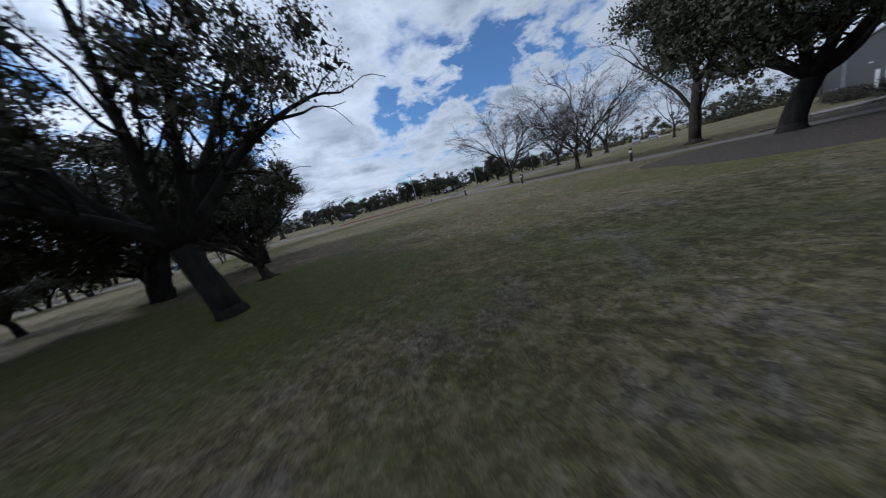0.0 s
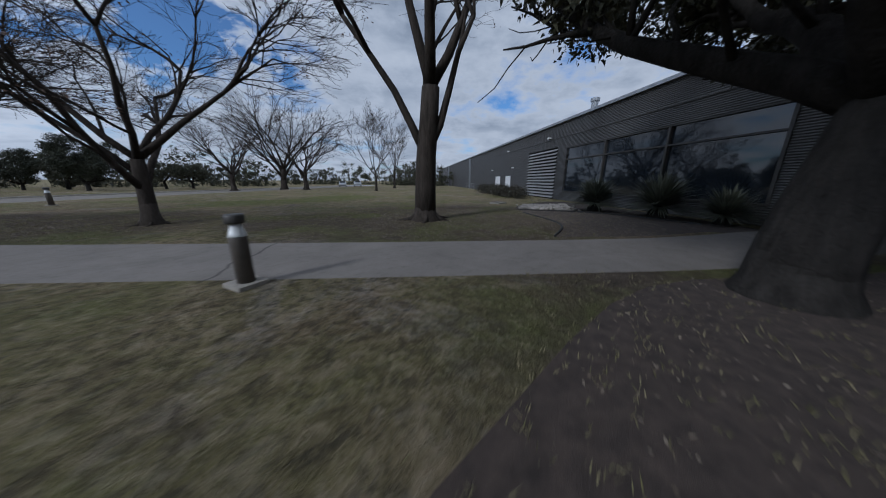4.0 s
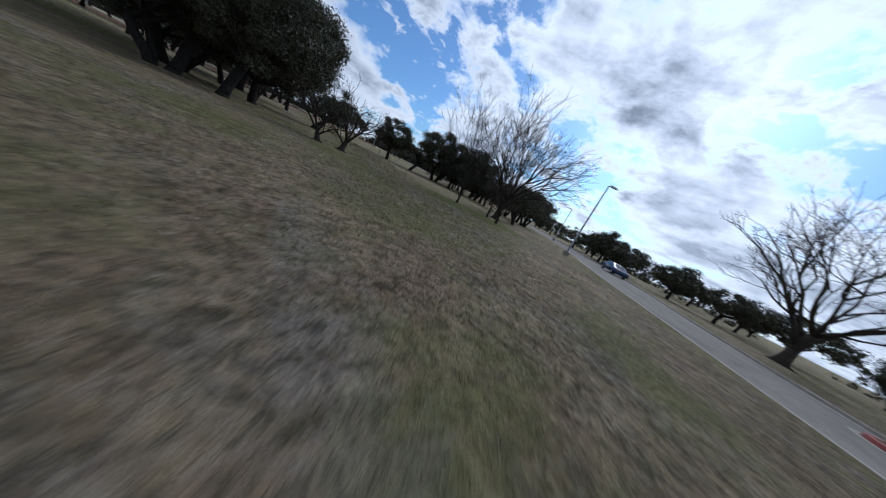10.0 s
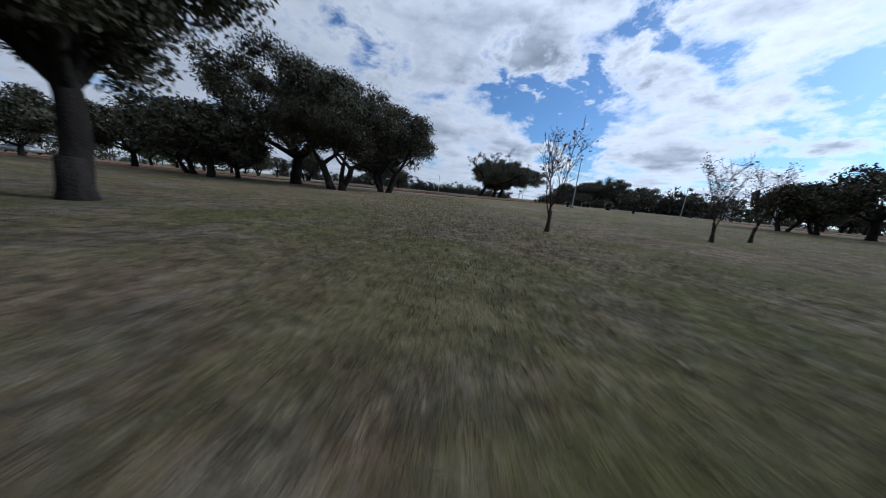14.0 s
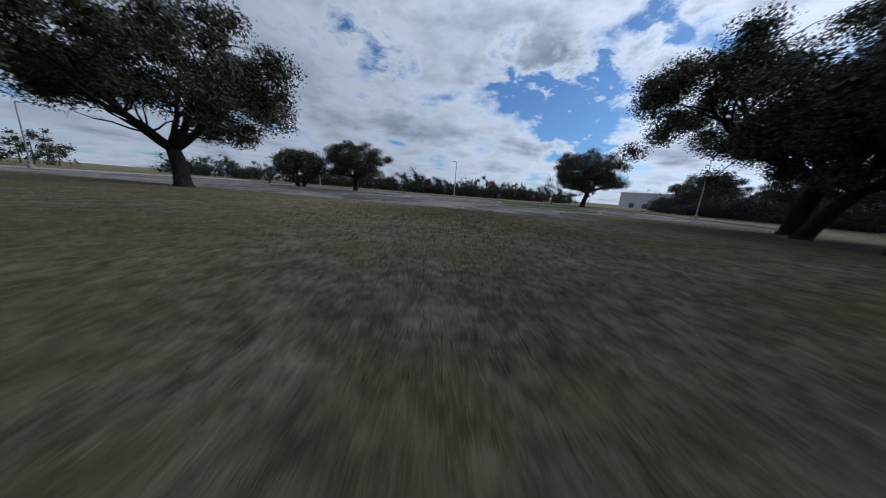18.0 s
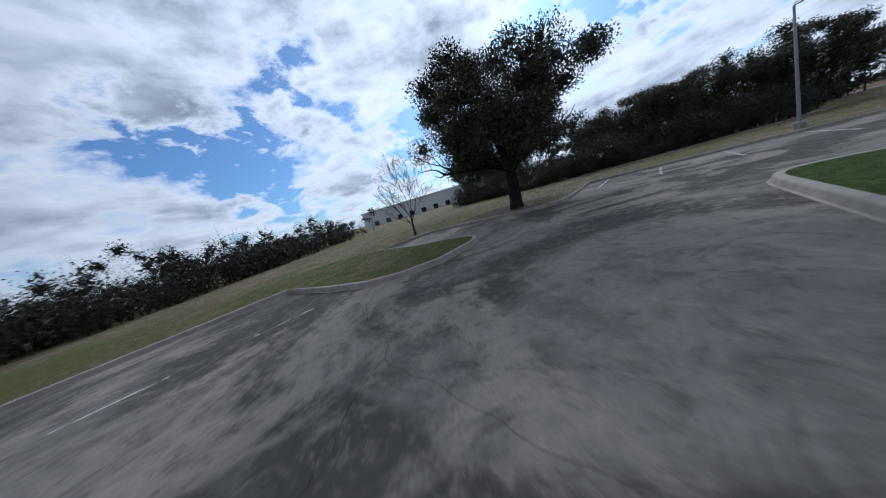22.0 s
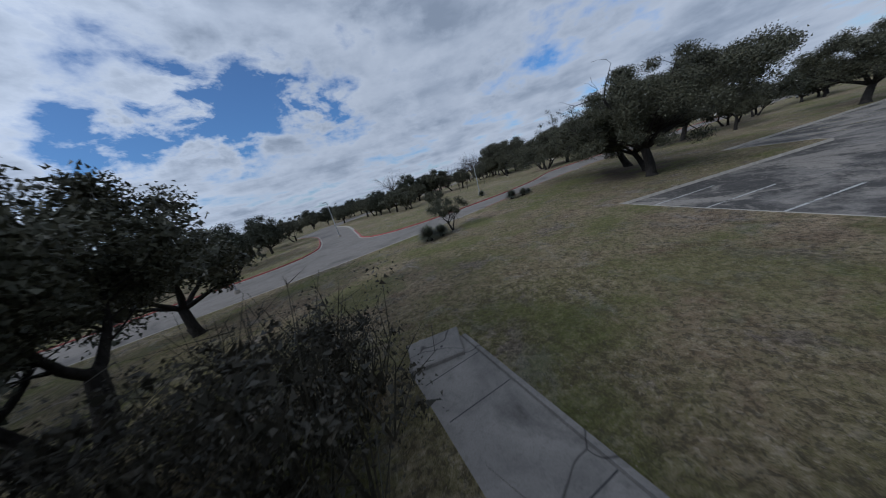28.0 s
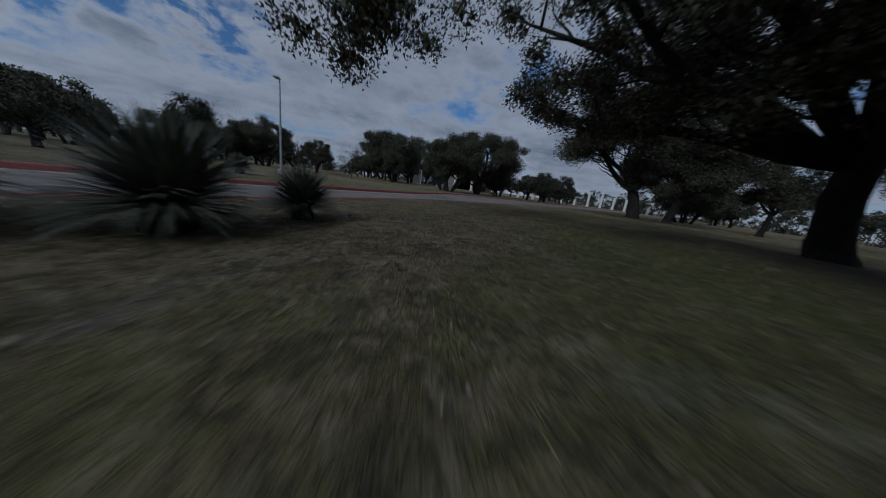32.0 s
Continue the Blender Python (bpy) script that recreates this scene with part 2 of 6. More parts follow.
def turf(name, lush, patchy=False):
    m = Mat(name)
    big = m.noise(0.09, 5, 0.6)
    mid = m.noise(0.55, 7, 0.7, distort=0.6)
    clump = m.noise(2.6, 6, 0.7, distort=0.5)
    fine = m.noise(9.0, 6, 0.75)
    hair = m.noise(46.0, 3, 0.8)
    tan = m.mix(m.ramp(mid, 0.40, 0.60), (0.185, 0.124, 0.076), (0.400, 0.305, 0.192))
    tan = m.mix(m.math("MULTIPLY", m.ramp(clump, 0.48, 0.62), 0.7), tan, (0.125, 0.094, 0.066))
    olive = m.mix(m.ramp(clump, 0.38, 0.62), (0.088, 0.084, 0.026), (0.215, 0.188, 0.072))
    c = m.mix(m.ramp(m.math("ADD", big, m.math("MULTIPLY", mid, 0.5)), 0.62 - lush, 0.84 - lush), tan, olive)
    green = m.mix(m.ramp(fine, 0.3, 0.7), (0.066, 0.082, 0.014) if patchy or lush < 0.1 else (0.034, 0.074, 0.007), (0.158, 0.182, 0.040) if patchy or lush < 0.1 else (0.082, 0.138, 0.018))
    soil = m.mix(m.ramp(fine, 0.3, 0.7), (0.115, 0.090, 0.072), (0.215, 0.172, 0.138))
    bare = m.ramp(m.math("ADD", m.noise(0.36, 6, 0.7), m.math("MULTIPLY", clump, 0.35)), 0.73 + lush, 0.80 + lush)
    c = m.mix(bare, c, soil)
    if lush < 0.1:
        dirt = m.math("ADD", 0.0, 0.0)
        for x, y, r in ((36.0, 53.5, 4.5), (33.5, 56.5, 4.5), (37.0, 48.5, 2.6), (24.4, 57.8, 2.2), (29.5, 58.5, 2.5), (0.2, -62.0, 2.2), (2.8, -52.5, 2.6), (-3.0, -58.0, 2.0), (0.0, 12.5, 3.0), (0.4, 6.0, 2.5), (-0.2, 15.5, 3.5), (2.0, 15.5, 3.0), (-38.2, -93.0, 2.6)):
            v = m.n("ShaderNodeVectorMath")
            v.operation = "DISTANCE"
            m.t.links.new(m.pos, v.inputs[0])
            v.inputs[1].default_value = (x, y, 0)
            dirt = m.math("MAXIMUM", dirt, m.math("SUBTRACT", 1.0, m.math("DIVIDE", v.outputs["Value"], r)))
        worn = m.ramp(m.math("ADD", dirt, m.math("MULTIPLY", m.math("ADD", mid, clump), 0.7)), 0.88, 1.12)
        c = m.mix(m.math("MULTIPLY", worn, 0.75), c, m.mix(m.ramp(fine, 0.3, 0.7), (0.135, 0.104, 0.082), (0.250, 0.200, 0.160)))
        ashy = m.ramp(m.math("ADD", m.noise(0.42, 5, 0.65, stretch=(1.2, 0.9, 1.0), distort=0.7), m.math("MULTIPLY", fine, 0.3)), 0.71, 0.80)
        c = m.mix(m.math("MULTIPLY", ashy, 0.7), c, m.mix(m.ramp(hair, 0.35, 0.65), (0.160, 0.142, 0.132), (0.335, 0.305, 0.285)))
    c = m.mix(m.math("MULTIPLY", m.ramp(m.math("ADD", fine, m.math("MULTIPLY", clump, 0.6)), 0.84, 0.98), 0.75), c, (0.43, 0.36, 0.265))
    spot = m.ramp(m.math("ADD", m.noise(0.24, 4, 0.6, stretch=(1.0, 1.3, 1.0)), m.math("MULTIPLY", clump, 0.35)), 0.65 - lush * 1.6, 0.81 - lush * 1.6)
    spot = m.math("MULTIPLY", spot, 0.7 if lush < 0.1 else 0.9)
    if lush < 0.1:
        far_spot = m.math("ADD", 0.0, 0.0)
        for x, y, r, k in ((-26.2, -60.6, 5.5, 1.0), (-23.5, -61.5, 5.0, 1.0), (-20, -57, 6.0, 0.9), (-28.3, -62.6, 2.5, 0.8), (0.2, -72.6, 3.0, 0.7), (1.8, -71.2, 4.0, 0.95), (3.6, -73.4, 4.0, 0.95), (-7.0, -71.5, 2.5, 0.7),
                           (-39.5, -101.5, 4.5, 0.8), (-42, -104, 5.0, 0.8), (-34.5, -100, 4.0, 0.8), (-40.6, -89.8, 1.1, 0.8), (-43.7, -92.0, 1.0, 0.8), (-0.4, -56.5, 2.2, 0.5), (0.1, -52.0, 2.8, 0.5), (-0.1, -45.0, 2.6, 0.5),
                           (-4.4, -49.6, 3.0, 0.55), (0.8, -40.3, 2.6, 0.5), (27.9, 20.9, 1.5, 0.7), (26.3, 19.7, 1.6, 0.7), (24.0, 17.5, 1.4, 0.7), (17.8, 15.3, 3.0, 0.8), (20.5, 15.4, 1.8, 0.6), (33, 19.4, 2.6, 0.8), (36.3, 24.3, 2.0, 0.6),
                           (-35.5, -72.2, 4.0, 0.7), (-38, -70.4, 3.0, 0.7), (42, 64.5, 5.0, 0.9), (44.5, 60.5, 4.0, 0.9), (28, 57.3, 2.0, 0.6), (31.2, 46.2, 3.6, 0.7), (36.7, 46.2, 2.2, 0.6), (44.3, 27.4, 3.6, 0.7),
                           (33.2, 37.1, 3.0, 0.5), (3, 66, 7.0, 0.9), (-6, 68, 7.0, 0.9), (-8, -80, 2.4, 0.5), (-5.6, 15.4, 3.0, 0.6)):
            v = m.n("ShaderNodeVectorMath")
            v.operation = "DISTANCE"
            m.t.links.new(m.pos, v.inputs[0])
            v.inputs[1].default_value = (x, y, 0)
            near = m.math("ADD", m.math("SUBTRACT", 1.0, m.math("DIVIDE", v.outputs["Value"], r)), m.math("MULTIPLY", m.math("ADD", mid, clump), 0.9))
            far_spot = m.math("MAXIMUM", far_spot, m.math("MULTIPLY", m.ramp(near, 1.00, 1.38), k))
        spot = m.math("MAXIMUM", spot, far_spot)
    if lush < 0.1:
        # Darker brown rounds under trees; leaf litter by the path, mulch at the entrance
        near_crown = m.math("ADD", 0.0, 0.0)
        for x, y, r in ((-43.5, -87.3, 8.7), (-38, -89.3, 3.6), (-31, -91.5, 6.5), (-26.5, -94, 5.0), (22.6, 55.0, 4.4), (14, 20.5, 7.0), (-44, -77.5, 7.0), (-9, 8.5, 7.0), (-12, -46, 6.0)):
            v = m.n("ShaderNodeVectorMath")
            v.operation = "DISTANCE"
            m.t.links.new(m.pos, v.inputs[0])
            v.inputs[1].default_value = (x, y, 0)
            near_crown = m.math("MAXIMUM", near_crown, m.math("SUBTRACT", 1.0, m.math("DIVIDE", v.outputs["Value"], r)))
        dark_ground = m.mix(m.ramp(clump, 0.35, 0.65), (0.050, 0.038, 0.030), (0.108, 0.084, 0.063))
        darkened = m.ramp(m.math("ADD", near_crown, m.math("MULTIPLY", m.math("ADD", mid, clump), 0.5)), 0.62, 0.95)
        c = m.mix(m.math("MULTIPLY", darkened, 0.9), c, dark_ground)
    c = m.mix(m.math("MULTIPLY", spot, 0.88 + min(lush, 0.12)), c, green)
    calm = m.math("SUBTRACT", 1.0, m.math("MULTIPLY", m.math("MAXIMUM", spot, darkened) if lush < 0.1 else spot, 0.75 if lush < 0.1 else 0.0))
    c = m.mix(m.math("MULTIPLY", m.math("MULTIPLY", m.ramp(hair, 0.48, 0.66), 0.45), calm), c, (0.43, 0.355, 0.25) if lush < 0.1 else (0.14, 0.19, 0.06))
    c = m.mix(m.math("MULTIPLY", m.ramp(hair, 0.46, 0.30), 0.5), c, (0.050, 0.042, 0.029) if lush < 0.1 else (0.024, 0.040, 0.008))
    tufts = m.noise(6.0, 5, 0.8, distort=0.8)
    c = m.mix(m.math("MULTIPLY", m.math("MULTIPLY", m.ramp(tufts, 0.50, 0.42), 0.72), calm), c, (0.062, 0.056, 0.040) if lush < 0.1 else (0.03, 0.05, 0.012))
    c = m.mix(m.math("MULTIPLY", m.math("MULTIPLY", m.ramp(tufts, 0.54, 0.68), 0.4), calm), c, (0.45, 0.365, 0.265) if lush < 0.1 else (0.14, 0.19, 0.06))
    tussock = m.noise(2.4, 8, 0.78, distort=0.5)
    c = m.mix(m.math("MULTIPLY", m.math("MULTIPLY", m.ramp(tussock, 0.52, 0.64), 0.40), calm), c, (0.44, 0.365, 0.255) if lush < 0.1 else (0.12, 0.17, 0.05))
    c = m.mix(m.math("MULTIPLY", m.math("MULTIPLY", m.ramp(tussock, 0.50, 0.37), 0.58), calm), c, (0.070, 0.058, 0.036) if lush < 0.1 else (0.03, 0.052, 0.010))
    if patchy:
        dry = m.ramp(m.math("ADD", m.math("MULTIPLY", m.noise(0.9, 6, 0.7, distort=0.8), 0.7), m.math("MULTIPLY", clump, 0.3)), 0.45, 0.57)
        c = m.mix(m.math("MULTIPLY", dry, 0.75), c, m.mix(m.ramp(hair, 0.35, 0.65), (0.090, 0.072, 0.042), (0.30, 0.25, 0.15)))
    m.color(c).rough(0.95).gloss(0.12)
    m.bump(m.math("ADD", m.math("ADD", m.math("MULTIPLY", fine, 0.8), m.math("MULTIPLY", hair, 0.4)), m.math("ADD", clump, m.math("MULTIPLY", tufts, 1.5))), 1.0, 0.10)
    return m.m


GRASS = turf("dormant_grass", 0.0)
LUSH = turf("green_grass", 0.26)
PATCHY = turf("patchy_green_grass", 0.20, True)


def paving(name, lo, hi, stain, stain_at=(0.50, 0.62), crack_at=0.16, crack_w=0.012, edge=0.0):
    m = Mat(name)
    big = m.noise(0.16, 7, 0.62, distort=1.2)
    mid = m.noise(0.9, 7, 0.7, distort=0.6)
    fine = m.noise(26, 4, 0.8)
    grit = m.noise(5.0, 6, 0.75)
    c = m.mix(m.ramp(mid, 0.3, 0.7), lo, hi)
    wet = m.math("ADD", m.math("MULTIPLY", big, 0.72), m.math("MULTIPLY", mid, 0.28))
    c = m.mix(m.math("MULTIPLY", m.ramp(wet, *stain_at), 0.8), c, stain)
    if edge:
        rim = m.math("SUBTRACT", 1.0, m.ramp(m.math("ABSOLUTE", m.math("SUBTRACT", wet, stain_at[0] - 0.012), 0.0), 0.0, 0.022))
        c = m.mix(m.math("MULTIPLY", rim, edge), c, tuple(min(1, v * 1.25) for v in hi))
    if edge:
        silt = m.math("ADD", m.math("MULTIPLY", m.noise(0.22, 8, 0.63, distort=1.3), 0.80), m.math("MULTIPLY", grit, 0.20))
        c = m.mix(m.math("MULTIPLY", m.ramp(silt, 0.495, 0.555), 0.85), c, (0.275, 0.246, 0.212))
        streak = m.noise(1.5, 9, 0.74, distort=1.8)
        c = m.mix(m.math("MULTIPLY", m.ramp(streak, 0.53, 0.62), 0.42), c, (0.275, 0.246, 0.212))
        c = m.mix(m.math("MULTIPLY", m.ramp(streak, 0.46, 0.37), 0.5), c, (0.060, 0.056, 0.053))
    c = m.mix(m.math("MULTIPLY", m.ramp(grit, 0.52, 0.72), 0.45), c, tuple(v * 0.55 for v in lo))
    c = m.mix(m.math("MULTIPLY", m.ramp(fine, 0.45, 0.7), 0.3), c, tuple(v * 0.45 for v in lo))
    warp = m.n("ShaderNodeVectorMath")
    warp.operation = "ADD"
    nz = m.n("ShaderNodeTexNoise")
    nz.inputs["Scale"].default_value = 0.7
    m.t.links.new(m.pos, nz.inputs["Vector"])
    m.t.links.new(m.pos, warp.inputs[0])
    m.t.links.new(nz.outputs["Color"], warp.inputs[1])
    crack = m.voronoi(crack_at, "DISTANCE_TO_EDGE", at=warp.outputs[0])
    c = m.mix(m.math("MULTIPLY", m.ramp(crack, crack_w, 0.0), 0.75), c, tuple(v * 0.35 for v in stain))
    m.color(c).rough(0.93).gloss(0.12)
    m.bump(m.math("ADD", fine, m.math("MULTIPLY", grit, 0.6)), 0.4, 0.012)
    return m.m


CONCRETE_ROAD = paving("worn_concrete_road", (0.166, 0.149, 0.131), (0.242, 0.217, 0.190), (0.084, 0.076, 0.068), (0.52, 0.68), 0.12, 0.0016)
ASPHALT = paving("stained_lot_paving", (0.128, 0.117, 0.106), (0.238, 0.216, 0.192), (0.040, 0.038, 0.036), (0.45, 0.53), 0.23, 0.0018, 0.2)
SIDEWALK = paving("footpath_concrete", (0.165, 0.148, 0.132), (0.225, 0.203, 0.182), (0.115, 0.102, 0.092), (0.56, 0.75), 0.05, 0.002)
LEDGE_TOP = paving("stained_culvert_concrete", (0.150, 0.138, 0.125), (0.25, 0.23, 0.205), (0.055, 0.051, 0.047), (0.46, 0.55), 0.3, 0.008)


def plain(name, c, r=0.6, metal=0.0, var=0.25, scale=3.0, bump=0.15):
    m = Mat(name)
    a = m.noise(scale, 6, 0.65)
    b = m.noise(scale * 14, 4, 0.7)
    col = m.mix(m.ramp(a, 0.3, 0.7), tuple(v * (1 - var) for v in c), tuple(min(1, v * (1 + var)) for v in c))
    col = m.mix(m.math("MULTIPLY", m.ramp(b, 0.5, 0.75), 0.35), col, tuple(v * 0.5 for v in c))
    m.color(col).rough(r).metal(metal)
    m.bump(b, bump, 0.01)
    return m.m


KERB = plain("kerb_concrete", (0.29, 0.262, 0.222), 0.9)
RED = plain("faded_red_kerb_paint", (0.25, 0.062, 0.050), 0.8, var=0.35, scale=1.6)


def worn_paint(name, c):
    """Road paint that has flaked away in specks and longer gaps."""
    m = Mat(name)
    flake = m.math("ADD", m.math("MULTIPLY", m.noise(9.0, 6, 0.75), 0.6), m.math("MULTIPLY", m.noise(1.3, 5, 0.6), 0.4))
    col = m.mix(m.ramp(m.noise(3.0, 5, 0.6), 0.3, 0.7), tuple(v * 0.7 for v in c), c)
    m.color(m.mix(m.ramp(flake, 0.50, 0.56), col, (0.105, 0.098, 0.090))).rough(0.9).gloss(0.15)
    return m.m


YELLOW = worn_paint("worn_yellow_paint", (0.36, 0.31, 0.165))
WHITE = worn_paint("worn_white_paint", (0.46, 0.45, 0.42))
TAR = plain("tarred_crack", (0.022, 0.021, 0.021), 0.75)
GALV = plain("galvanised_steel", (0.33, 0.34, 0.35), 0.45, 0.7)
DARKPOLE = plain("dark_bronze_metal", (0.06, 0.055, 0.05), 0.5, 0.4)
WOODPOST = plain("dark_brown_bollard_body", (0.075, 0.062, 0.050), 0.7)
LENS = plain("frosted_lamp_glass", (0.62, 0.62, 0.60), 0.25, var=0.05)
STONE = plain("pale_limestone", (0.22, 0.20, 0.175), 0.9, var=0.3, scale=1.2)
ROCK = plain("river_rock", (0.30, 0.27, 0.235), 0.85, var=0.4)
MULCH = plain("bark_mulch", (0.050, 0.036, 0.028), 0.95, var=0.5, scale=6, bump=0.8)
WHITEDOOR = plain("white_steel_door", (0.62, 0.62, 0.62), 0.5, var=0.08)
COLUMN = plain("white_rendered_column", (0.66, 0.63, 0.56), 0.8, var=0.1)
WALLPALE = plain("pale_precast_wall", (0.52, 0.52, 0.54), 0.8, var=0.1)
RUBBER = plain("black_rubber", (0.02, 0.02, 0.02), 0.8)
CARBLUE = plain("dark_blue_car_paint", (0.022, 0.045, 0.10), 0.25, 0.3, var=0.05, bump=0.0)
CARBLACK = plain("black_car_paint", (0.012, 0.012, 0.014), 0.25, 0.3, var=0.05, bump=0.0)
CARSILVER = plain("silver_car_paint", (0.32, 0.33, 0.34), 0.3, 0.5, var=0.05, bump=0.0)
LOUVRE = plain("pale_grey_louvre_paint", (0.22, 0.22, 0.22), 0.6, var=0.1)


def bark_mat(name, c):
    m = Mat(name)
    g = m.noise(7, 6, 0.7, at=m.obj, stretch=(1, 1, 0.22))
    k = m.voronoi(16, "DISTANCE_TO_EDGE", at=m.obj)
    col = m.mix(m.ramp(g, 0.3, 0.7), tuple(v * 0.45 for v in c), tuple(v * 1.3 for v in c))
    m.color(col).rough(0.95).gloss(0.1)
    m.bump(m.math("ADD", g, m.math("MULTIPLY", k, 0.6)), 0.9, 0.05)
    return m.m


BARK_OAK = bark_mat("oak_bark", (0.030, 0.027, 0.024))
BARK_ELM = bark_mat("grey_brown_bark", (0.050, 0.041, 0.034))


def leaf_mat(name, a, b, rough=0.55):
    m = Mat(name)
    col = m.mix(m.island(), a, b)
    col = m.mix(m.math("MULTIPLY", m.ramp(m.noise(1.1, 3, 0.5, at=m.obj), 0.4, 0.7), 0.5), col, tuple(v * 0.6 for v in a))
    m.color(col).rough(rough).gloss(0.25)
    m.b.inputs["Subsurface Weight"].default_value = 0.0
    return m.m


LEAF_OAK = leaf_mat("live_oak_leaves", (0.036, 0.038, 0.022), (0.092, 0.088, 0.054))
LEAF_CEDAR = leaf_mat("juniper_foliage", (0.024, 0.029, 0.017), (0.056, 0.058, 0.034))
LEAF_SCRUB = leaf_mat("scrub_leaves", (0.022, 0.021, 0.014), (0.058, 0.050, 0.034))
LEAF_RED = leaf_mat("dry_red_brown_leaves", (0.080, 0.050, 0.034), (0.14, 0.086, 0.055))
LEAF_YUCCA = leaf_mat("grey_green_blades", (0.060, 0.066, 0.046), (0.165, 0.170, 0.125))
LEAF_DRY = leaf_mat("fallen_dry_leaves", (0.095, 0.070, 0.050), (0.31, 0.258, 0.195), 0.8)
BLADE = leaf_mat("grass_blades", (0.10, 0.095, 0.035), (0.27, 0.225, 0.13), 0.8)


def ribbed():
    m = Mat("charcoal_ribbed_metal_siding")
    w = m.wave(3.6, "Z")
    a = m.noise(0.5, 5, 0.6)
    # groove shade is put into the colour: darker in the wave's troughs
    col = m.mix(w, (0.055, 0.053, 0.053), (0.105, 0.102, 0.100))
    col = m.mix(m.math("MULTIPLY", m.ramp(a, 0.35, 0.7), 0.3), col, (0.04, 0.038, 0.038))
    m.color(col).rough(0.5).metal(0.3)
    m.bump(w, 0.8, 0.05)
    return m.m


SIDING = ribbed()


def glass_mat():
    m = Mat("dark_tinted_glass")
    m.color((0.012, 0.016, 0.022)).rough(0.04).gloss(0.9)
    return m.m


GLASS = glass_mat()

# ---- building blocks ----


class Geo:
    """Collects vertices and faces for one mesh."""

    def __init__(self):
        self.v, self.f = [], []

    def box(self, x0, y0, z0, x1, y1, z1):
        n = len(self.v)
        self.v += [(x0, y0, z0), (x1, y0, z0), (x1, y1, z0), (x0, y1, z0), (x0, y0, z1), (x1, y0, z1), (x1, y1, z1), (x0, y1, z1)]
        self.f += [tuple(n + i for i in q) for q in ((0, 3, 2, 1), (4, 5, 6, 7), (0, 1, 5, 4), (1, 2, 6, 5), (2, 3, 7, 6), (3, 0, 4, 7))]
        return self

    def ring(self, c, ax, r, sides, turn=0.0):
        ax = Vector(ax).normalized()
        s = ax.orthogonal().normalized()
        t = ax.cross(s)
        n = len(self.v)
        for i in range(sides):
            a = turn + 2 * math.pi * i / sides
            p = Vector(c) + (s * math.cos(a) + t * math.sin(a)) * r
            self.v.append(p[:])
        return n

    def tube(self, pts, radii, sides, cap=True):
        base = None
        pts = [Vector(p) for p in pts]
        ref = None
        for i, p in enumerate(pts):
            d = (pts[min(i + 1, len(pts) - 1)] - pts[max(i - 1, 0)])
            if d.length < 1e-6:
                d = Vector((0, 0, 1))
            d.normalize()
            if ref is None:
                ref = d.orthogonal().normalized()
            s = (ref - d * ref.dot(d))
            s = s.normalized() if s.length > 1e-4 else d.orthogonal().normalized()
            ref = s
            t = d.cross(s)
            n = len(self.v)
            for k in range(sides):
                a = 2 * math.pi * k / sides
                self.v.append((p + (s * math.cos(a) + t * math.sin(a)) * radii[i])[:])
            if base is not None:
                for k in range(sides):
                    self.f.append((base + k, base + (k + 1) % sides, n + (k + 1) % sides, n + k))
            elif cap:
                self.f.append(tuple(n + k for k in reversed(range(sides))))
            base = n
        if cap:
            self.f.append(tuple(base + k for k in range(sides)))
        return self

    def lathe(self, profile, sides, c=(0, 0)):
        """profile: (radius, z) from the foot up."""
        return self.tube([(c[0], c[1], z) for r, z in profile], [r for r, z in profile], sides)

    def leaf(self, p, d, side, length, width):
        n = len(self.v)
        self.v += [p[:], (p + d * length * 0.5 + side * width * 0.5)[:], (p + d * length)[:], (p + d * length * 0.5 - side * width * 0.5)[:]]
        self.f.append((n, n + 1, n + 2, n + 3))

    def mesh(self, name, mat, smooth=False):
        me = bpy.data.meshes.new(name)
        me.from_pydata(self.v, [], self.f)
        me.materials.append(mat)
        if smooth:
            me.polygons.foreach_set("use_smooth", [True] * len(me.polygons))
        me.update()
        return me


def part(name, geo, mat, parent=None, label="", smooth=False):
    ob = new(name, geo.mesh(name, mat, smooth))
    ob.parent = parent
    if label:
        ob["label"] = label
    return ob


def thing(name, at, turn=0.0, label="", category="", group="", kind=""):
    ob = new(name)
    ob.empty_display_size = 0.2
    ob.matrix_world = pose(*at, 0, 0, turn)
    return tagged(ob, label, category, group, kind)


def gz(x, y):
    """Height of the ground: a shallow dip south of the drive and a low berm by the oaks."""
    dip = -0.36 * math.exp(-((x - 6) ** 2 + (y + 32) ** 2) / (2 * 15.0 ** 2))
    berm = 0.30 * math.exp(-(((x - 14) / 5.0) ** 2 + ((y - 13.5) / 4.0) ** 2) / 2)
    return dip + berm


LOT_O, LOT_U, LOT_V = Vector((0.5, 25.3)), Vector((0.9925, -0.122)), Vector((0.122, 0.9925))


def lot(a, b):
    p = LOT_O + LOT_U * a + LOT_V * b
    return (p.x, p.y)


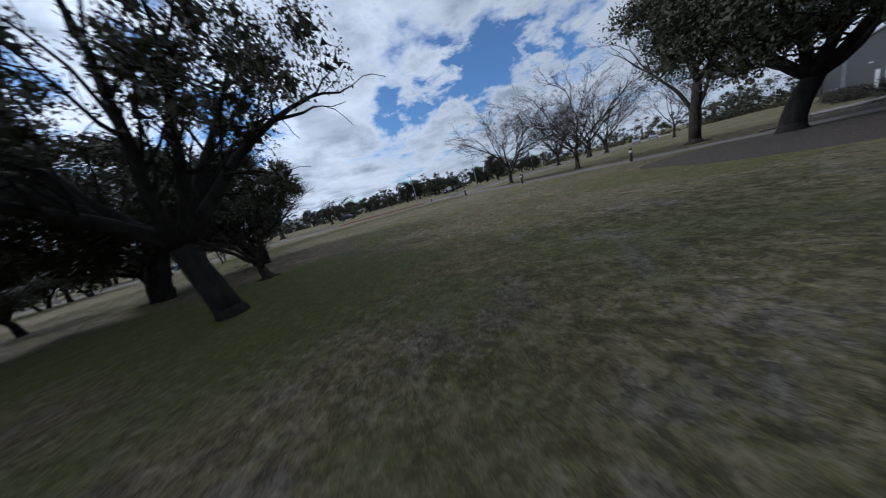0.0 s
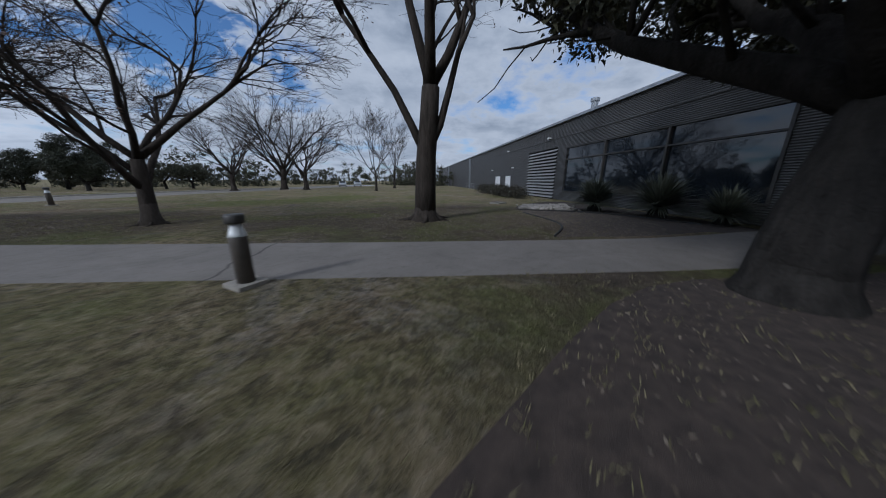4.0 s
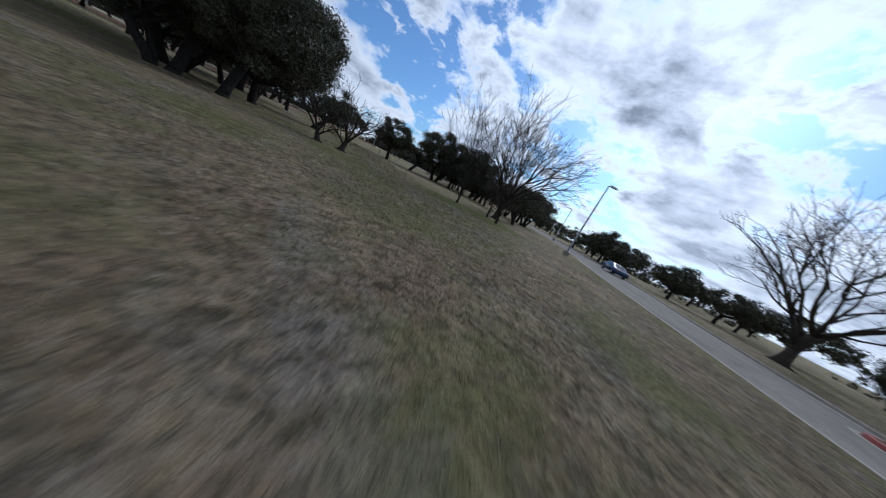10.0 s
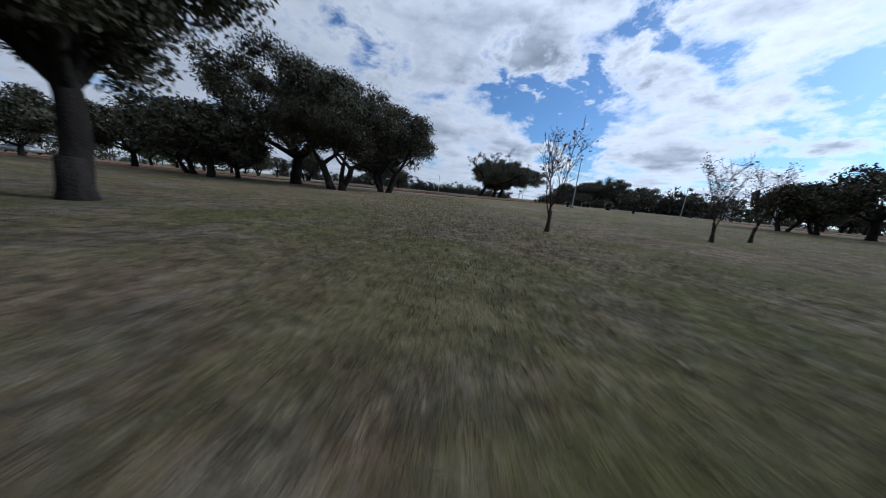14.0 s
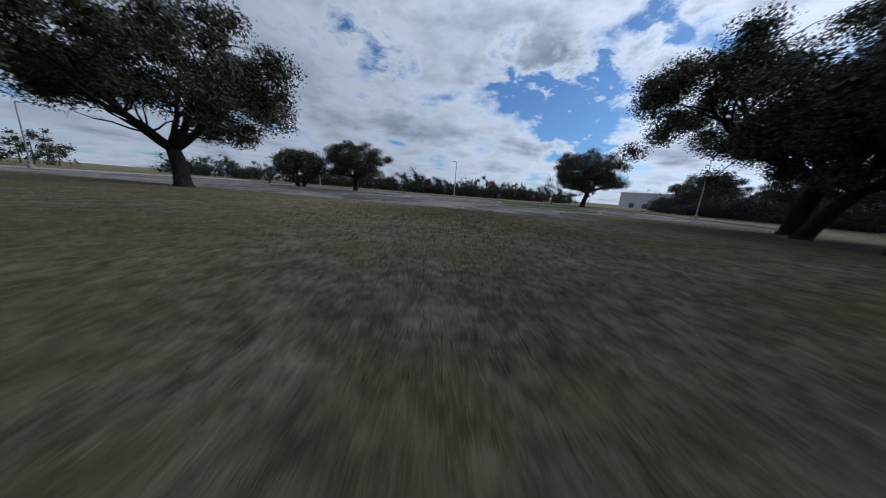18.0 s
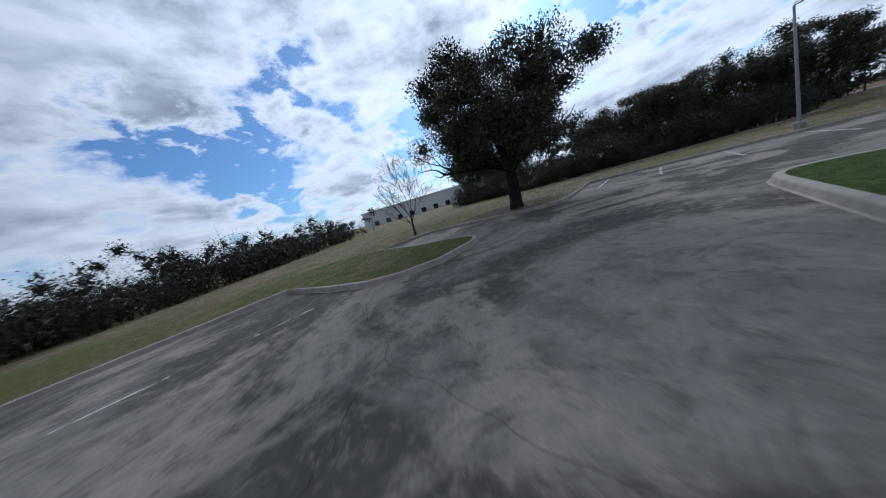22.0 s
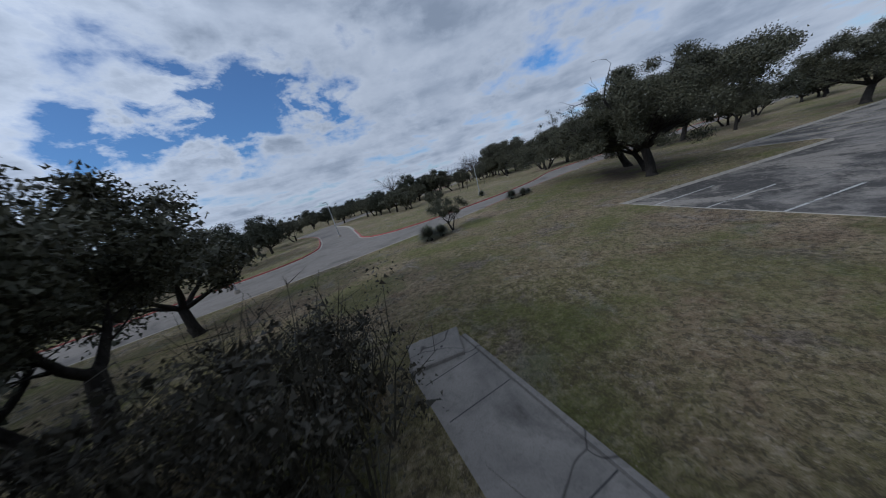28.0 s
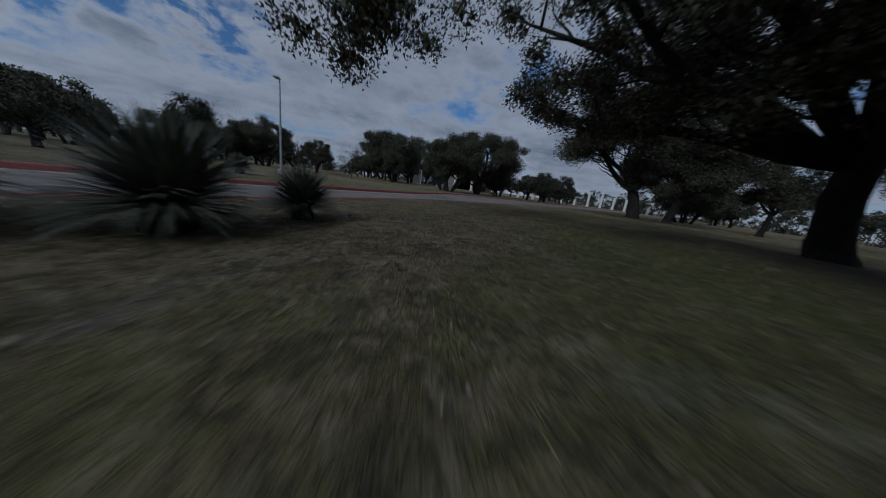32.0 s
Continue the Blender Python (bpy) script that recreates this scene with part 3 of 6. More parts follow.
def smooth_line(pts, step=1.2):
    """A Catmull-Rom line through the points."""
    out = []
    n = len(pts)
    for i in range(n - 1):
        p0, p1, p2, p3 = (Vector(pts[max(0, min(n - 1, i + k))]) for k in (-1, 0, 1, 2))
        m = max(1, int((p2 - p1).length / step))
        m = min(m, 14)
        for k in range(m):
            t = k / m
            out.append((0.5 * ((2 * p1) + (p2 - p0) * t + (2 * p0 - 5 * p1 + 4 * p2 - p3) * t * t + (3 * p1 - p0 - 3 * p2 + p3) * t ** 3))[:2])
    out.append(tuple(pts[-1]))
    return out


def rounded(pts, r):
    """A closed outline with rounded corners."""
    out = []
    n = len(pts)
    for i in range(n):
        a, b, c = Vector(pts[i - 1]), Vector(pts[i]), Vector(pts[(i + 1) % n])
        rr = min(r, (a - b).length * 0.45, (c - b).length * 0.45)
        p, q = b + (a - b).normalized() * rr, b + (c - b).normalized() * rr
        for k in range(6):
            t = k / 5
            out.append((p * (1 - t) ** 2 + b * 2 * t * (1 - t) + q * t * t)[:2])
    return out


def band(line, half):
    """The outline of a strip along a line."""
    left, right = [], []
    for i, p in enumerate(line):
        d = Vector(line[min(i + 1, len(line) - 1)]) - Vector(line[max(i - 1, 0)])
        nrm = Vector((-d.y, d.x)).normalized() * half
        left.append((Vector(p) + nrm)[:2])
        right.append((Vector(p) - nrm)[:2])
    return left + right[::-1]


# ---- outlines of the plan ----
A_NORTH = smooth_line([(-150, -9), (-60, -4), (-9.6, 1.2), (-3, 1.62), (0, 1.72), (2.1, 2.05), (4.5, 2.70), (9, 4.4), (15.4, 6.7), (24, 10.6), (32.5, 13.6), (42, 16.3), (54, 18.8), (80, 23), (160, 33)], 2.0)
A_SOUTH_W = smooth_line([(-150, -18), (-60, -13), (-10, -10.5), (0, -9), (6, -5), (12, -0.6), (20.6, 3.5), (30, 6.2), (37, 7.2), (41.5, 6.0), (43.8, 2.5), (44.5, -4), (47, -25), (51, -38)], 2.0)
A_SOUTH_E = smooth_line([(62, -36), (54.5, -22), (51, -4), (51.2, 2.5), (54, 6.2), (62, 8.6), (80, 12), (160, 22)], 2.0)
B_NEAR = smooth_line([(-62, -165), (-24, -110.5), (-15, -97.6), (-5, -91.5), (3, -85.2), (10.5, -79), (25, -68.6), (45, -48), (51, -38)], 2.0)
B_FAR = smooth_line([(-52, -170), (-16, -116), (-7, -103.5), (1, -98), (9, -91.5), (16, -85.5), (31, -75.5), (52, -55), (62, -36)], 2.0)
ROAD_A = A_NORTH + A_SOUTH_E[::-1] + A_SOUTH_W[::-1]
ROAD_B = B_NEAR + B_FAR[::-1]
LOT = [lot(-46, 0), lot(7.2, 0), lot(7.2, 6.2), lot(7.9, 7.2), lot(25.2, 6.4), lot(25.2, 28.9)] + [lot(18.4, 28.7), lot(17.1, 28.9), lot(16.6, 29.5), lot(16.35, 30.6), lot(16.2, 32.0), lot(15.95, 34.4), lot(15.5, 36.6), lot(11.6, 37.4)] + \
      [lot(11.2, 33.6), lot(11.42, 32.4), lot(11.55, 31.5), lot(11.46, 30.92), lot(11.2, 30.48), lot(10.75, 30.2), lot(10.2, 30.08), lot(8.6, 30.1), lot(7.5, 30.7), lot(6.9, 31.6), lot(6.6, 33.2), lot(6.3, 36.4), lot(-46, 36.4)]
PENINSULA = [lot(11.52, 37.1), lot(11.17, 33.6), lot(11.39, 32.4), lot(11.52, 31.51), lot(11.43, 30.94), lot(11.18, 30.51), lot(10.74, 30.23), lot(10.2, 30.11), lot(8.61, 30.13), lot(7.52, 30.73), lot(6.93, 31.62), lot(6.63, 33.2), lot(6.34, 36.2), lot(4.6, 37.2), lot(4.6, 40.5), lot(8.0, 41.2), lot(11.0, 39.4)]
ISLAND = rounded([lot(4.0, 13.2), lot(13.4, 13.2), lot(13.4, 22.9), lot(4.0, 22.6)], 1.2)
ISLAND_W = rounded([lot(-26, 17.6), lot(-7.6, 17.0), lot(-7.6, 19.4), lot(-26, 20.2)], 1.0)
MEDIAN_B = rounded([(-6.9, -100.4), (-6.2, -98.4), (-4.7, -97.1), (-2.4, -95.7), (6.0, -90.0), (7.2, -91.2), (-1.0, -97.6), (-4.6, -100.9), (-6.1, -101.6)], 0.8)
WALK = band(smooth_line([(-53.0, -78.4), (-49.5, -79.3), (-46.0, -80.2), (-42, -81.95), (-36, -84.8), (-30, -87.8), (-24.5, -90.7), (-17.5, -95.2), (-13.4, -98.2)], 1.5), 1.25)
LEDGE = [(38.3, 52.6), (38.6, 49.0), (39.6, 43.5), (40.9, 35.0), (42.3, 34.2), (42.9, 35.4), (41.3, 45.5), (40.5, 52.6)]
BED = smooth_line([(-44.2, -82.75), (-45.8, -83.7), (-46.7, -84.9), (-47.6, -87.2), (-48.4, -88.4), (-50.2, -90.2), (-54.6, -91.6), (-55.6, -89.6), (-51.2, -80.3), (-49.0, -81.0), (-46.5, -81.6), (-44.2, -82.75)], 1.0)[:-1]

BED_E = smooth_line([(-38.4, -78.9), (-36.7, -76.6), (-36.5, -75.2), (-37.5, -73.5), (-38.2, -71.6), (-41.0, -69.4), (-45.5, -68.6), (-48.9, -72.6), (-49.3, -76.9), (-46.2, -78.2), (-42.4, -79.7), (-38.4, -78.9)], 1.0)[:-1]


def inside(p, poly):
    x, y = p
    c = False
    j = len(poly) - 1
    for i in range(len(poly)):
        xi, yi = poly[i]
        xj, yj = poly[j]
        if (yi > y) != (yj > y) and x < (xj - xi) * (y - yi) / (yj - yi) + xi:
            c = not c
        j = i
    return c


def boxed(poly):
    xs, ys = [p[0] for p in poly], [p[1] for p in poly]
    return poly, min(xs), max(xs), min(ys), max(ys)


def within(p, b):
    return b[1] <= p[0] <= b[2] and b[3] <= p[1] <= b[4] and inside(p, b[0])


REGIONS = {k: boxed(v) for k, v in dict(road_a=ROAD_A, road_b=ROAD_B, lot=LOT, island=ISLAND, island_w=ISLAND_W, median=MEDIAN_B, walk=WALK, ledge=LEDGE, bed=BED, bed_e=BED_E, peninsula=PENINSULA).items()}
DROP = 0.15


def region(p):
    for k in ("island", "island_w", "median"):
        if within(p, REGIONS[k]):
            return k
    for k in ("road_a", "road_b", "lot", "walk", "ledge", "bed", "bed_e", "peninsula"):
        if within(p, REGIONS[k]):
            return k
    return "ground"


def on_ground(x, y):
    return gz(x, y) - (DROP if region((x, y)) in ("road_a", "road_b", "lot") else 0.0)


def build_ground():
    from mathutils.geometry import delaunay_2d_cdt
    verts, edges = [], []
    for poly, *_ in REGIONS.values():
        n = len(verts)
        verts += [Vector(p) for p in poly]
        edges += [(n + i, n + (i + 1) % len(poly)) for i in range(len(poly))]
    rng = random.Random(5)
    for ix in range(-40, 41):
        for iy in range(-60, 46):
            verts.append(Vector((ix * 2.5 + rng.uniform(-.4, .4), iy * 2.5 + rng.uniform(-.4, .4))))
    for r in (190, 260, 400, 700, 1300, 2400):
        for k in range(40):
            a = 2 * math.pi * k / 40
            verts.append(Vector((r * math.cos(a), -20 + r * math.sin(a))))
    vs, _, fs, *_ = delaunay_2d_cdt(verts, edges, [], 0, 1e-4)
    geos = {}
    for f in fs:
        c = ((vs[f[0]].x + vs[f[1]].x + vs[f[2]].x) / 3, (vs[f[0]].y + vs[f[1]].y + vs[f[2]].y) / 3)
        k = region(c)
        key = {"road_a": "road", "road_b": "road", "island_w": "ground", "median": "ground", "peninsula": "tip", "bed_e": "bed"}.get(k, k)
        g, seen = geos.setdefault(key, (Geo(), {}))
        low = DROP if key in ("road", "lot") else 0.0
        idx = []
        for i in f:
            if i not in seen:
                seen[i] = len(g.v)
                g.v.append((vs[i].x, vs[i].y, gz(vs[i].x, vs[i].y) - low))
            idx.append(seen[i])
        g.f.append(tuple(idx))
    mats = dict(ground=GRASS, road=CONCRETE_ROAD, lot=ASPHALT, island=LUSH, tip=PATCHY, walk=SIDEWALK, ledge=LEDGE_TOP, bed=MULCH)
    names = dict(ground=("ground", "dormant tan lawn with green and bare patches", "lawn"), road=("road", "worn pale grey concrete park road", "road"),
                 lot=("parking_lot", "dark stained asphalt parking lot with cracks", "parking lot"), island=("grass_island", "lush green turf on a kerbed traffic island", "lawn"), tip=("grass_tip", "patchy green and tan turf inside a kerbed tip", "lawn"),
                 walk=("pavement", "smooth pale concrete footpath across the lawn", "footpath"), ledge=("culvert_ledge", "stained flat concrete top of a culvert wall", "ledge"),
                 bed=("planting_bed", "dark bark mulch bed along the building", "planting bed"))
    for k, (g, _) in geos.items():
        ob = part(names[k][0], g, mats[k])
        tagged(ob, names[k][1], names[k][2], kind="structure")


build_ground()


def kerb(line, mat, label, closed=False, width=0.20, name="kerb", island=False, apron=0.28):
    """A kerb along a line, its top at lawn height, its face down to a pale gutter; the road lies to the right of the line's way."""
    pts = [Vector(p) for p in line]
    if closed:
        turn = sum(p.x * q.y - q.x * p.y for p, q in zip(pts, pts[1:] + pts[:1]))
        if (turn > 0) != island:
            pts.reverse()
        pts.append(pts[0])
    n = len(pts)

    def sweep(prof):
        g = Geo()
        last = None
        for i, p in enumerate(pts):
            a = pts[i - 1] if i else (pts[-2] if closed else p)
            b = pts[i + 1] if i < n - 1 else (pts[1] if closed else p)
            d = (b - a).normalized()
            side = Vector((d.y, -d.x))
            z = gz(p.x, p.y)
            m = len(g.v)
            for o, h in prof:
                q = p + side * (o - 0.05)
                g.v.append((q.x, q.y, z + h))
            if last is not None:
                for k in range(len(prof) - 1):
                    g.f.append((last + k, m + k, m + k + 1, last + k + 1))
            last = m
        if not closed:
            g.f.append(tuple(range(len(prof))))
            g.f.append(tuple(reversed(range(last, last + len(prof)))))
        return g

    stone = sweep([(0.0, -0.45), (0.0, -0.004), (0.02, 0.014), (width - 0.045, 0.014), (width - 0.018, 0.004), (width - 0.004, -0.02), (width + 0.03, -DROP - 0.02), (width + 0.03, -0.45)])
    ob = tagged(part(name, stone, mat), label, "kerb", kind="structure")
    edge = sweep([(width + 0.03, -0.45), (width + 0.03, -DROP + 0.016), (width + 0.02 + apron, -DROP + 0.005), (width + 0.03 + apron, -0.45)])
    part("gutter", edge, KERB, ob, "pale concrete gutter strip")
    return ob


def cut(line, x0, x1):
    return [p for p in line if x0 <= p[0] <= x1]


kerb(cut(A_NORTH, -60, 30), RED, "kerb painted faded red along the drive")
kerb(cut(A_NORTH, 29, 160), KERB, "plain grey concrete kerb along the drive")
kerb(cut(A_NORTH, -150, -59), KERB, "plain grey concrete kerb along the drive")
kerb(A_SOUTH_W[::-1][12:], RED, "kerb painted faded red on the far side of the drive")
kerb(A_SOUTH_W[::-1][:13], KERB, "plain grey concrete kerb at the side road")
kerb(A_SOUTH_E[::-1], RED, "kerb painted faded red at the junction")
kerb(B_NEAR, KERB, "low concrete kerb between lawn and road")
kerb(B_FAR[::-1], KERB, "concrete kerb on the far side of the road")
kerb(LOT, KERB, "weathered pale concrete kerb round the parking lot", closed=True, width=0.14, apron=0.04)
kerb(ISLAND, KERB, "rounded pale concrete kerb round the green island", closed=True, island=True, apron=0.06)
kerb(ISLAND_W, KERB, "narrow concrete kerb round a tree island", closed=True, island=True)
kerb(MEDIAN_B, RED, "red painted kerb round the small median", closed=True, island=True)


def stripe(p, q, w, mat, name, label):
    d = (Vector(q) - Vector(p))
    n = max(1, int(d.length / 1.0))
    s = Vector((-d.y, d.x)).normalized() * w / 2
    g = Geo()
    for i in range(n + 1):
        c = Vector(p) + d * i / n
        for k in (-1, 1):
            e = c + s * k
            g.v.append((e.x, e.y, gz(e.x, e.y) - DROP + 0.006))
        if i:
            m = 2 * i
            g.f.append((m - 2, m, m + 1, m - 1))
    return tagged(part(name, g, mat), label, "road marking", group="parking lines", kind="structure")


for k in range(16):
    a = 6.5 - 3.2 * k
    stripe(lot(a, 0.5), lot(a, 6.0), 0.13, YELLOW if k < 6 else WHITE, "parking_line", "worn yellow stall line on dark asphalt" if k < 6 else "worn white stall line on dark asphalt")
    stripe(lot(0.62 - 3.0 * k, 13.5), lot(0.9 - 2.87 * k, 23.2), 0.14, YELLOW if k < 2 else WHITE, "parking_line", "long worn yellow stall line" if k < 2 else "long worn white stall line")
    a = 5.5 - 2.75 * k
    stripe(lot(a, 32.05 + 0.2 * k), lot(a - 1.35, 32.15 + 0.2 * k), 0.11, WHITE, "parking_line", "short faded white stall line at the far kerb")
stripe(lot(0.98, 17.2), lot(3.6, 17.4), 0.15, YELLOW, "parking_line", "worn yellow cross line beside the island")
for k in range(8):
    b = 8.4 + 2.75 * k
    stripe(lot(25.0, b), lot(20.2, b), 0.12, WHITE, "parking_line", "worn white stall line along the east kerb")


def seam(pts, w):
    """A tarred seam or open crack in the lot, wandering a little."""
    rng = random.Random(int(pts[0][0] * 100 + pts[0][1] * 7))
    line = smooth_line([lot(*p) for p in pts], 0.35)
    g = Geo()
    for i, p in enumerate(line):
        d = Vector(line[min(i + 1, len(line) - 1)]) - Vector(line[max(i - 1, 0)])
        s = Vector((-d.y, d.x)).normalized()
        c = Vector(p) + s * rng.gauss(0, 0.015)
        h = w * rng.uniform(0.3, 0.85) / 2
        for k in (-1, 1):
            e = c + s * h * k
            g.v.append((e.x, e.y, gz(e.x, e.y) - DROP + 0.004))
        if i:
            m = 2 * i
            g.f.append((m - 2, m, m + 1, m - 1))
    tagged(part("pavement_seam", g, TAR), "dark tarred seam across the parking lot", "seam", kind="structure")


for pts, w in (([(0.25, 0.3), (0.35, 6), (1.05, 10.5), (1.02, 18), (1.0, 23.5)], 0.05), ([(-3.3, 0.3), (-3.4, 9.5), (-3.1, 12.8), (-2.6, 22), (-2.5, 24.5)], 0.036), ([(-46, 12.6), (-20, 12.9), (-3.2, 12.7), (1.0, 12.6), (4.0, 12.4), (25, 11.8)], 0.07),
               ([(-3.4, 9.6), (-1.0, 9.75), (1.1, 9.8), (4.5, 9.95), (8.0, 10.2)], 0.03), ([(13.2, 29.5), (14.5, 27.0), (15.2, 20), (15.0, 7)], 0.09), ([(-9.5, 0.5), (-9.3, 12), (-9.8, 24), (-9.5, 36)], 0.07),
               ([(20, 6.8), (20.3, 18), (19.6, 28.4)], 0.06)):
    seam(pts, w)

# ---- trees ----


def bend(rng, d, k):
    return (d + Vector((rng.uniform(-k, k), rng.uniform(-k, k), rng.uniform(-k, k)))).normalized()


def limb(rng, g, p, d, length, r0, r1, sides, wob, lift=0.0, steps=5):
    """A bent, tapered limb; returns its points and their directions."""
    pts, rad, dirs = [p.copy()], [r0], [d.copy()]
    for i in range(steps):
        d = bend(rng, d, wob)
        d = (d + Vector((0, 0, lift))).normalized()
        p = p + d * (length / steps)
        pts.append(p.copy())
        rad.append(r0 + (r1 - r0) * (i + 1) / steps)
        dirs.append(d.copy())
    g.tube(pts, rad, sides)
    return pts, dirs


def cluster(rng, g, c, count, spread, size, flat=0.7):
    for _ in range(count):
        o = Vector((rng.gauss(0, spread), rng.gauss(0, spread), rng.gauss(0, spread * flat)))
        d = (o * 0.6 + Vector((rng.uniform(-1, 1), rng.uniform(-1, 1), rng.uniform(-0.7, 0.9)))).normalized()
        s = d.cross(Vector((rng.uniform(-1, 1), rng.uniform(-1, 1), rng.uniform(-1, 1)))).normalized()
        k = size * rng.uniform(0.7, 1.3)
        n = len(g.v)
        g.v += [(c + o + s * k * 0.3)[:], (c + o - s * k * 0.3)[:], (c + o + d * k)[:]]
        g.f.append((n, n + 1, n + 2))


def puffs(g, rg, centres, radii, n, size, flat=0.72, inner=0.12):
    """Rounded sprays of small leaves round each centre, with a few larger ones inside."""
    c = np.repeat(np.array([tuple(v) for v in centres]), n, axis=0)
    r = np.repeat(np.array(radii), n)[:, None]
    k = len(c)
    u = rg.normal(size=(k, 3))
    u /= np.linalg.norm(u, axis=1)[:, None]
    # oversized inner leaves, hidden, added to block light through the spray
    deep = (rg.random(k) < inner)[:, None]
    far_out = np.where(deep, rg.uniform(0.05, 0.6, (k, 1)), rg.uniform(0.55, 1.0, (k, 1)) * rg.choice((1.0, 1.0, 1.22), (k, 1)))
    p = c + u * far_out * r * np.array((1, 1, flat))
    d = u * 0.7 + rg.uniform(-1, 1, (k, 3))
    d /= np.linalg.norm(d, axis=1)[:, None]
    s = np.cross(d, rg.normal(size=(k, 3)))
    s /= np.linalg.norm(s, axis=1)[:, None]
    L = size * rg.uniform(0.65, 1.35, (k, 1)) * np.where(deep, 2.3, 1.0)
    w = L * 0.32
    q = np.stack([p - d * L / 2 + s * w, p - d * L / 2 - s * w, p + d * L / 2], 1).reshape(-1, 3)
    m = len(g.v)
    g.v += list(map(tuple, q.tolist()))
    g.f += [(m + 3 * i, m + 3 * i + 1, m + 3 * i + 2) for i in range(k)]


def flare(g, r, h, sides=12, at=Vector((0, 0, 0)), up=Vector((0, 0, 1)), rng=None):
    """Root flare with a few surface roots."""
    g.tube([at + Vector((0, 0, -0.2)), at + Vector((0, 0, 0.02)), at + up * h * 0.28, at + up * h], [r * 1.5, r * 1.36, r * 1.14, r * 0.98], sides)
    if rng:
        g.tube([at + Vector((0, 0, -0.2)), at + Vector((0, 0, 0.03)), at + up * h * 0.3, at + up * h * 0.8], [r * 1.9, r * 1.7, r * 1.25, r * 0.9], sides)
        for k in range(6):
            a = k * 1.047 + rng.uniform(-.3, .3)
            e = Vector((math.cos(a), math.sin(a), 0))
            f = Vector((math.cos(a + rng.uniform(-.5, .5)), math.sin(a + rng.uniform(-.5, .5)), 0))
            g.tube([at + e * r * 0.8 + Vector((0, 0, r * 0.6)), at + e * r * 1.6 + Vector((0, 0, r * 0.14)), at + e * r * 1.6 + f * r * 1.6 + Vector((0, 0, -0.05))], [r * 0.42, r * 0.24, r * 0.08], 6)


def oak(seed, height, radius, trunk_r, fork, lean=(0.0, 0.0), limbs=6, count=70, leaves=300, size=0.19, bottom=0.26, mat=None, name="live_oak_tree", stems=1, off=(0.0, 0.0), puff=(0.7, 1.15), gap=0.0, dome=0.5, fine=True, droop=0.0):
    """An evergreen oak: leaning trunks, crooked limbs and a broken crown of leafy masses."""
    rng = random.Random(seed)
    rg = np.random.default_rng(seed)
    wood, crown = Geo(), Geo()
    arms = []
    if fine:
        leaves, size = int(leaves * 1.7), size * 0.74
    tips = []
    cx = Vector((lean[0] * fork + off[0], lean[1] * fork + off[1], 0))
    cz = height * (0.5 + bottom / 2)
    hz = height * (1 - bottom) / 2
    pull = Vector((off[0], off[1], 0)) / radius
    for s in range(stems):
        a0 = rng.uniform(0, 6.28)
        foot = Vector((math.cos(a0), math.sin(a0), 0)) * (0.0 if stems == 1 else trunk_r * 1.9)
        d = Vector((lean[0], lean[1], 1)) if stems == 1 else Vector((math.cos(a0) * 0.45 + lean[0], math.sin(a0) * 0.45 + lean[1], 1))
        d.normalize()
        tr = trunk_r * (1.0 if s == 0 else rng.uniform(0.6, 0.85))
        flare(wood, tr, 0.6, 12, foot, d, None)
        pts, dirs = limb(rng, wood, foot + Vector((0, 0, 0.1)), d, fork, tr * 1.1, tr * 0.84, 12, 0.12, steps=5)
        top, td = pts[-1], dirs[-1]
        m = max(2, limbs // stems)
        for i in range(m):
            a = 6.283 * (i + rng.uniform(-.28, .28)) / m + a0
            out = Vector((math.cos(a), math.sin(a), rng.uniform(0.15, 0.95) * (height / radius) * 0.62))
            if pull.length > 0.5:
                out.z *= 0.65
            out = (out + td * 0.25 + pull * 1.1).normalized()
            L = (radius * 0.80 + max(0.0, pull.dot(out)) * radius * 0.6) * rng.uniform(0.75, 1.0)
            arms.append(Geo())
            p2, d2 = limb(rng, arms[-1], top - td * 0.25, out, L, tr * 0.62, tr * 0.16, 8 if fine else 5, 0.24, 0.04, 7)
            for j in ((2, 3, 4, 5, 6, 7) if fine else (3, 5, 7)):
                for _ in range(2):
                    dd = bend(rng, d2[j], 0.95)
                    dd.z = abs(dd.z) * 0.8 + 0.05
                    p3, d3 = limb(rng, arms[-1], p2[j], dd.normalized(), radius * rng.uniform(0.2, 0.42), tr * 0.16, tr * 0.045, 5 if fine else 3, 0.36, 0.02, 4 if fine else 3)
                    tips.append(p3[-1])
                    for _k in range(2 if fine else 0):
                        p4, d4 = limb(rng, arms[-1], p3[rng.choice((2, 3, 4))], bend(rng, d3[3], 0.9), radius * rng.uniform(0.10, 0.2), tr * 0.045, 0.008, 3, 0.4, 0.0, 3)
                        tips.append(p4[-1])
    shift = Vector((seed * 3.7, seed * 1.9, 0))
    centres, radii = [], []
    guard = 0
    while len(centres) < count and guard < count * 60:
        guard += 1
        if rng.random() > dome:
            c = rng.choice(tips) + Vector((0, 0, 0.1))
        else:
            u = Vector((rng.gauss(0, 1), rng.gauss(0, 1), rng.gauss(0, 1))).normalized()
            if u.z < -0.45:
                continue
            u *= rng.uniform(0.55, 0.92)
            c = Vector((u.x * radius, u.y * radius, cz + u.z * hz)) + cx
            if pull.length > 0.2 and rng.random() < 0.14:
                c = Vector((u.x * radius * 0.6 + lean[0] * fork, u.y * radius * 0.6 + lean[1] * fork, cz + u.z * hz))
            if noise.noise(c * 0.4 + shift) < gap - 0.25:
                continue
        q = Vector(((c.x - cx.x) / radius, (c.y - cx.y) / radius, (c.z - cz) / hz))
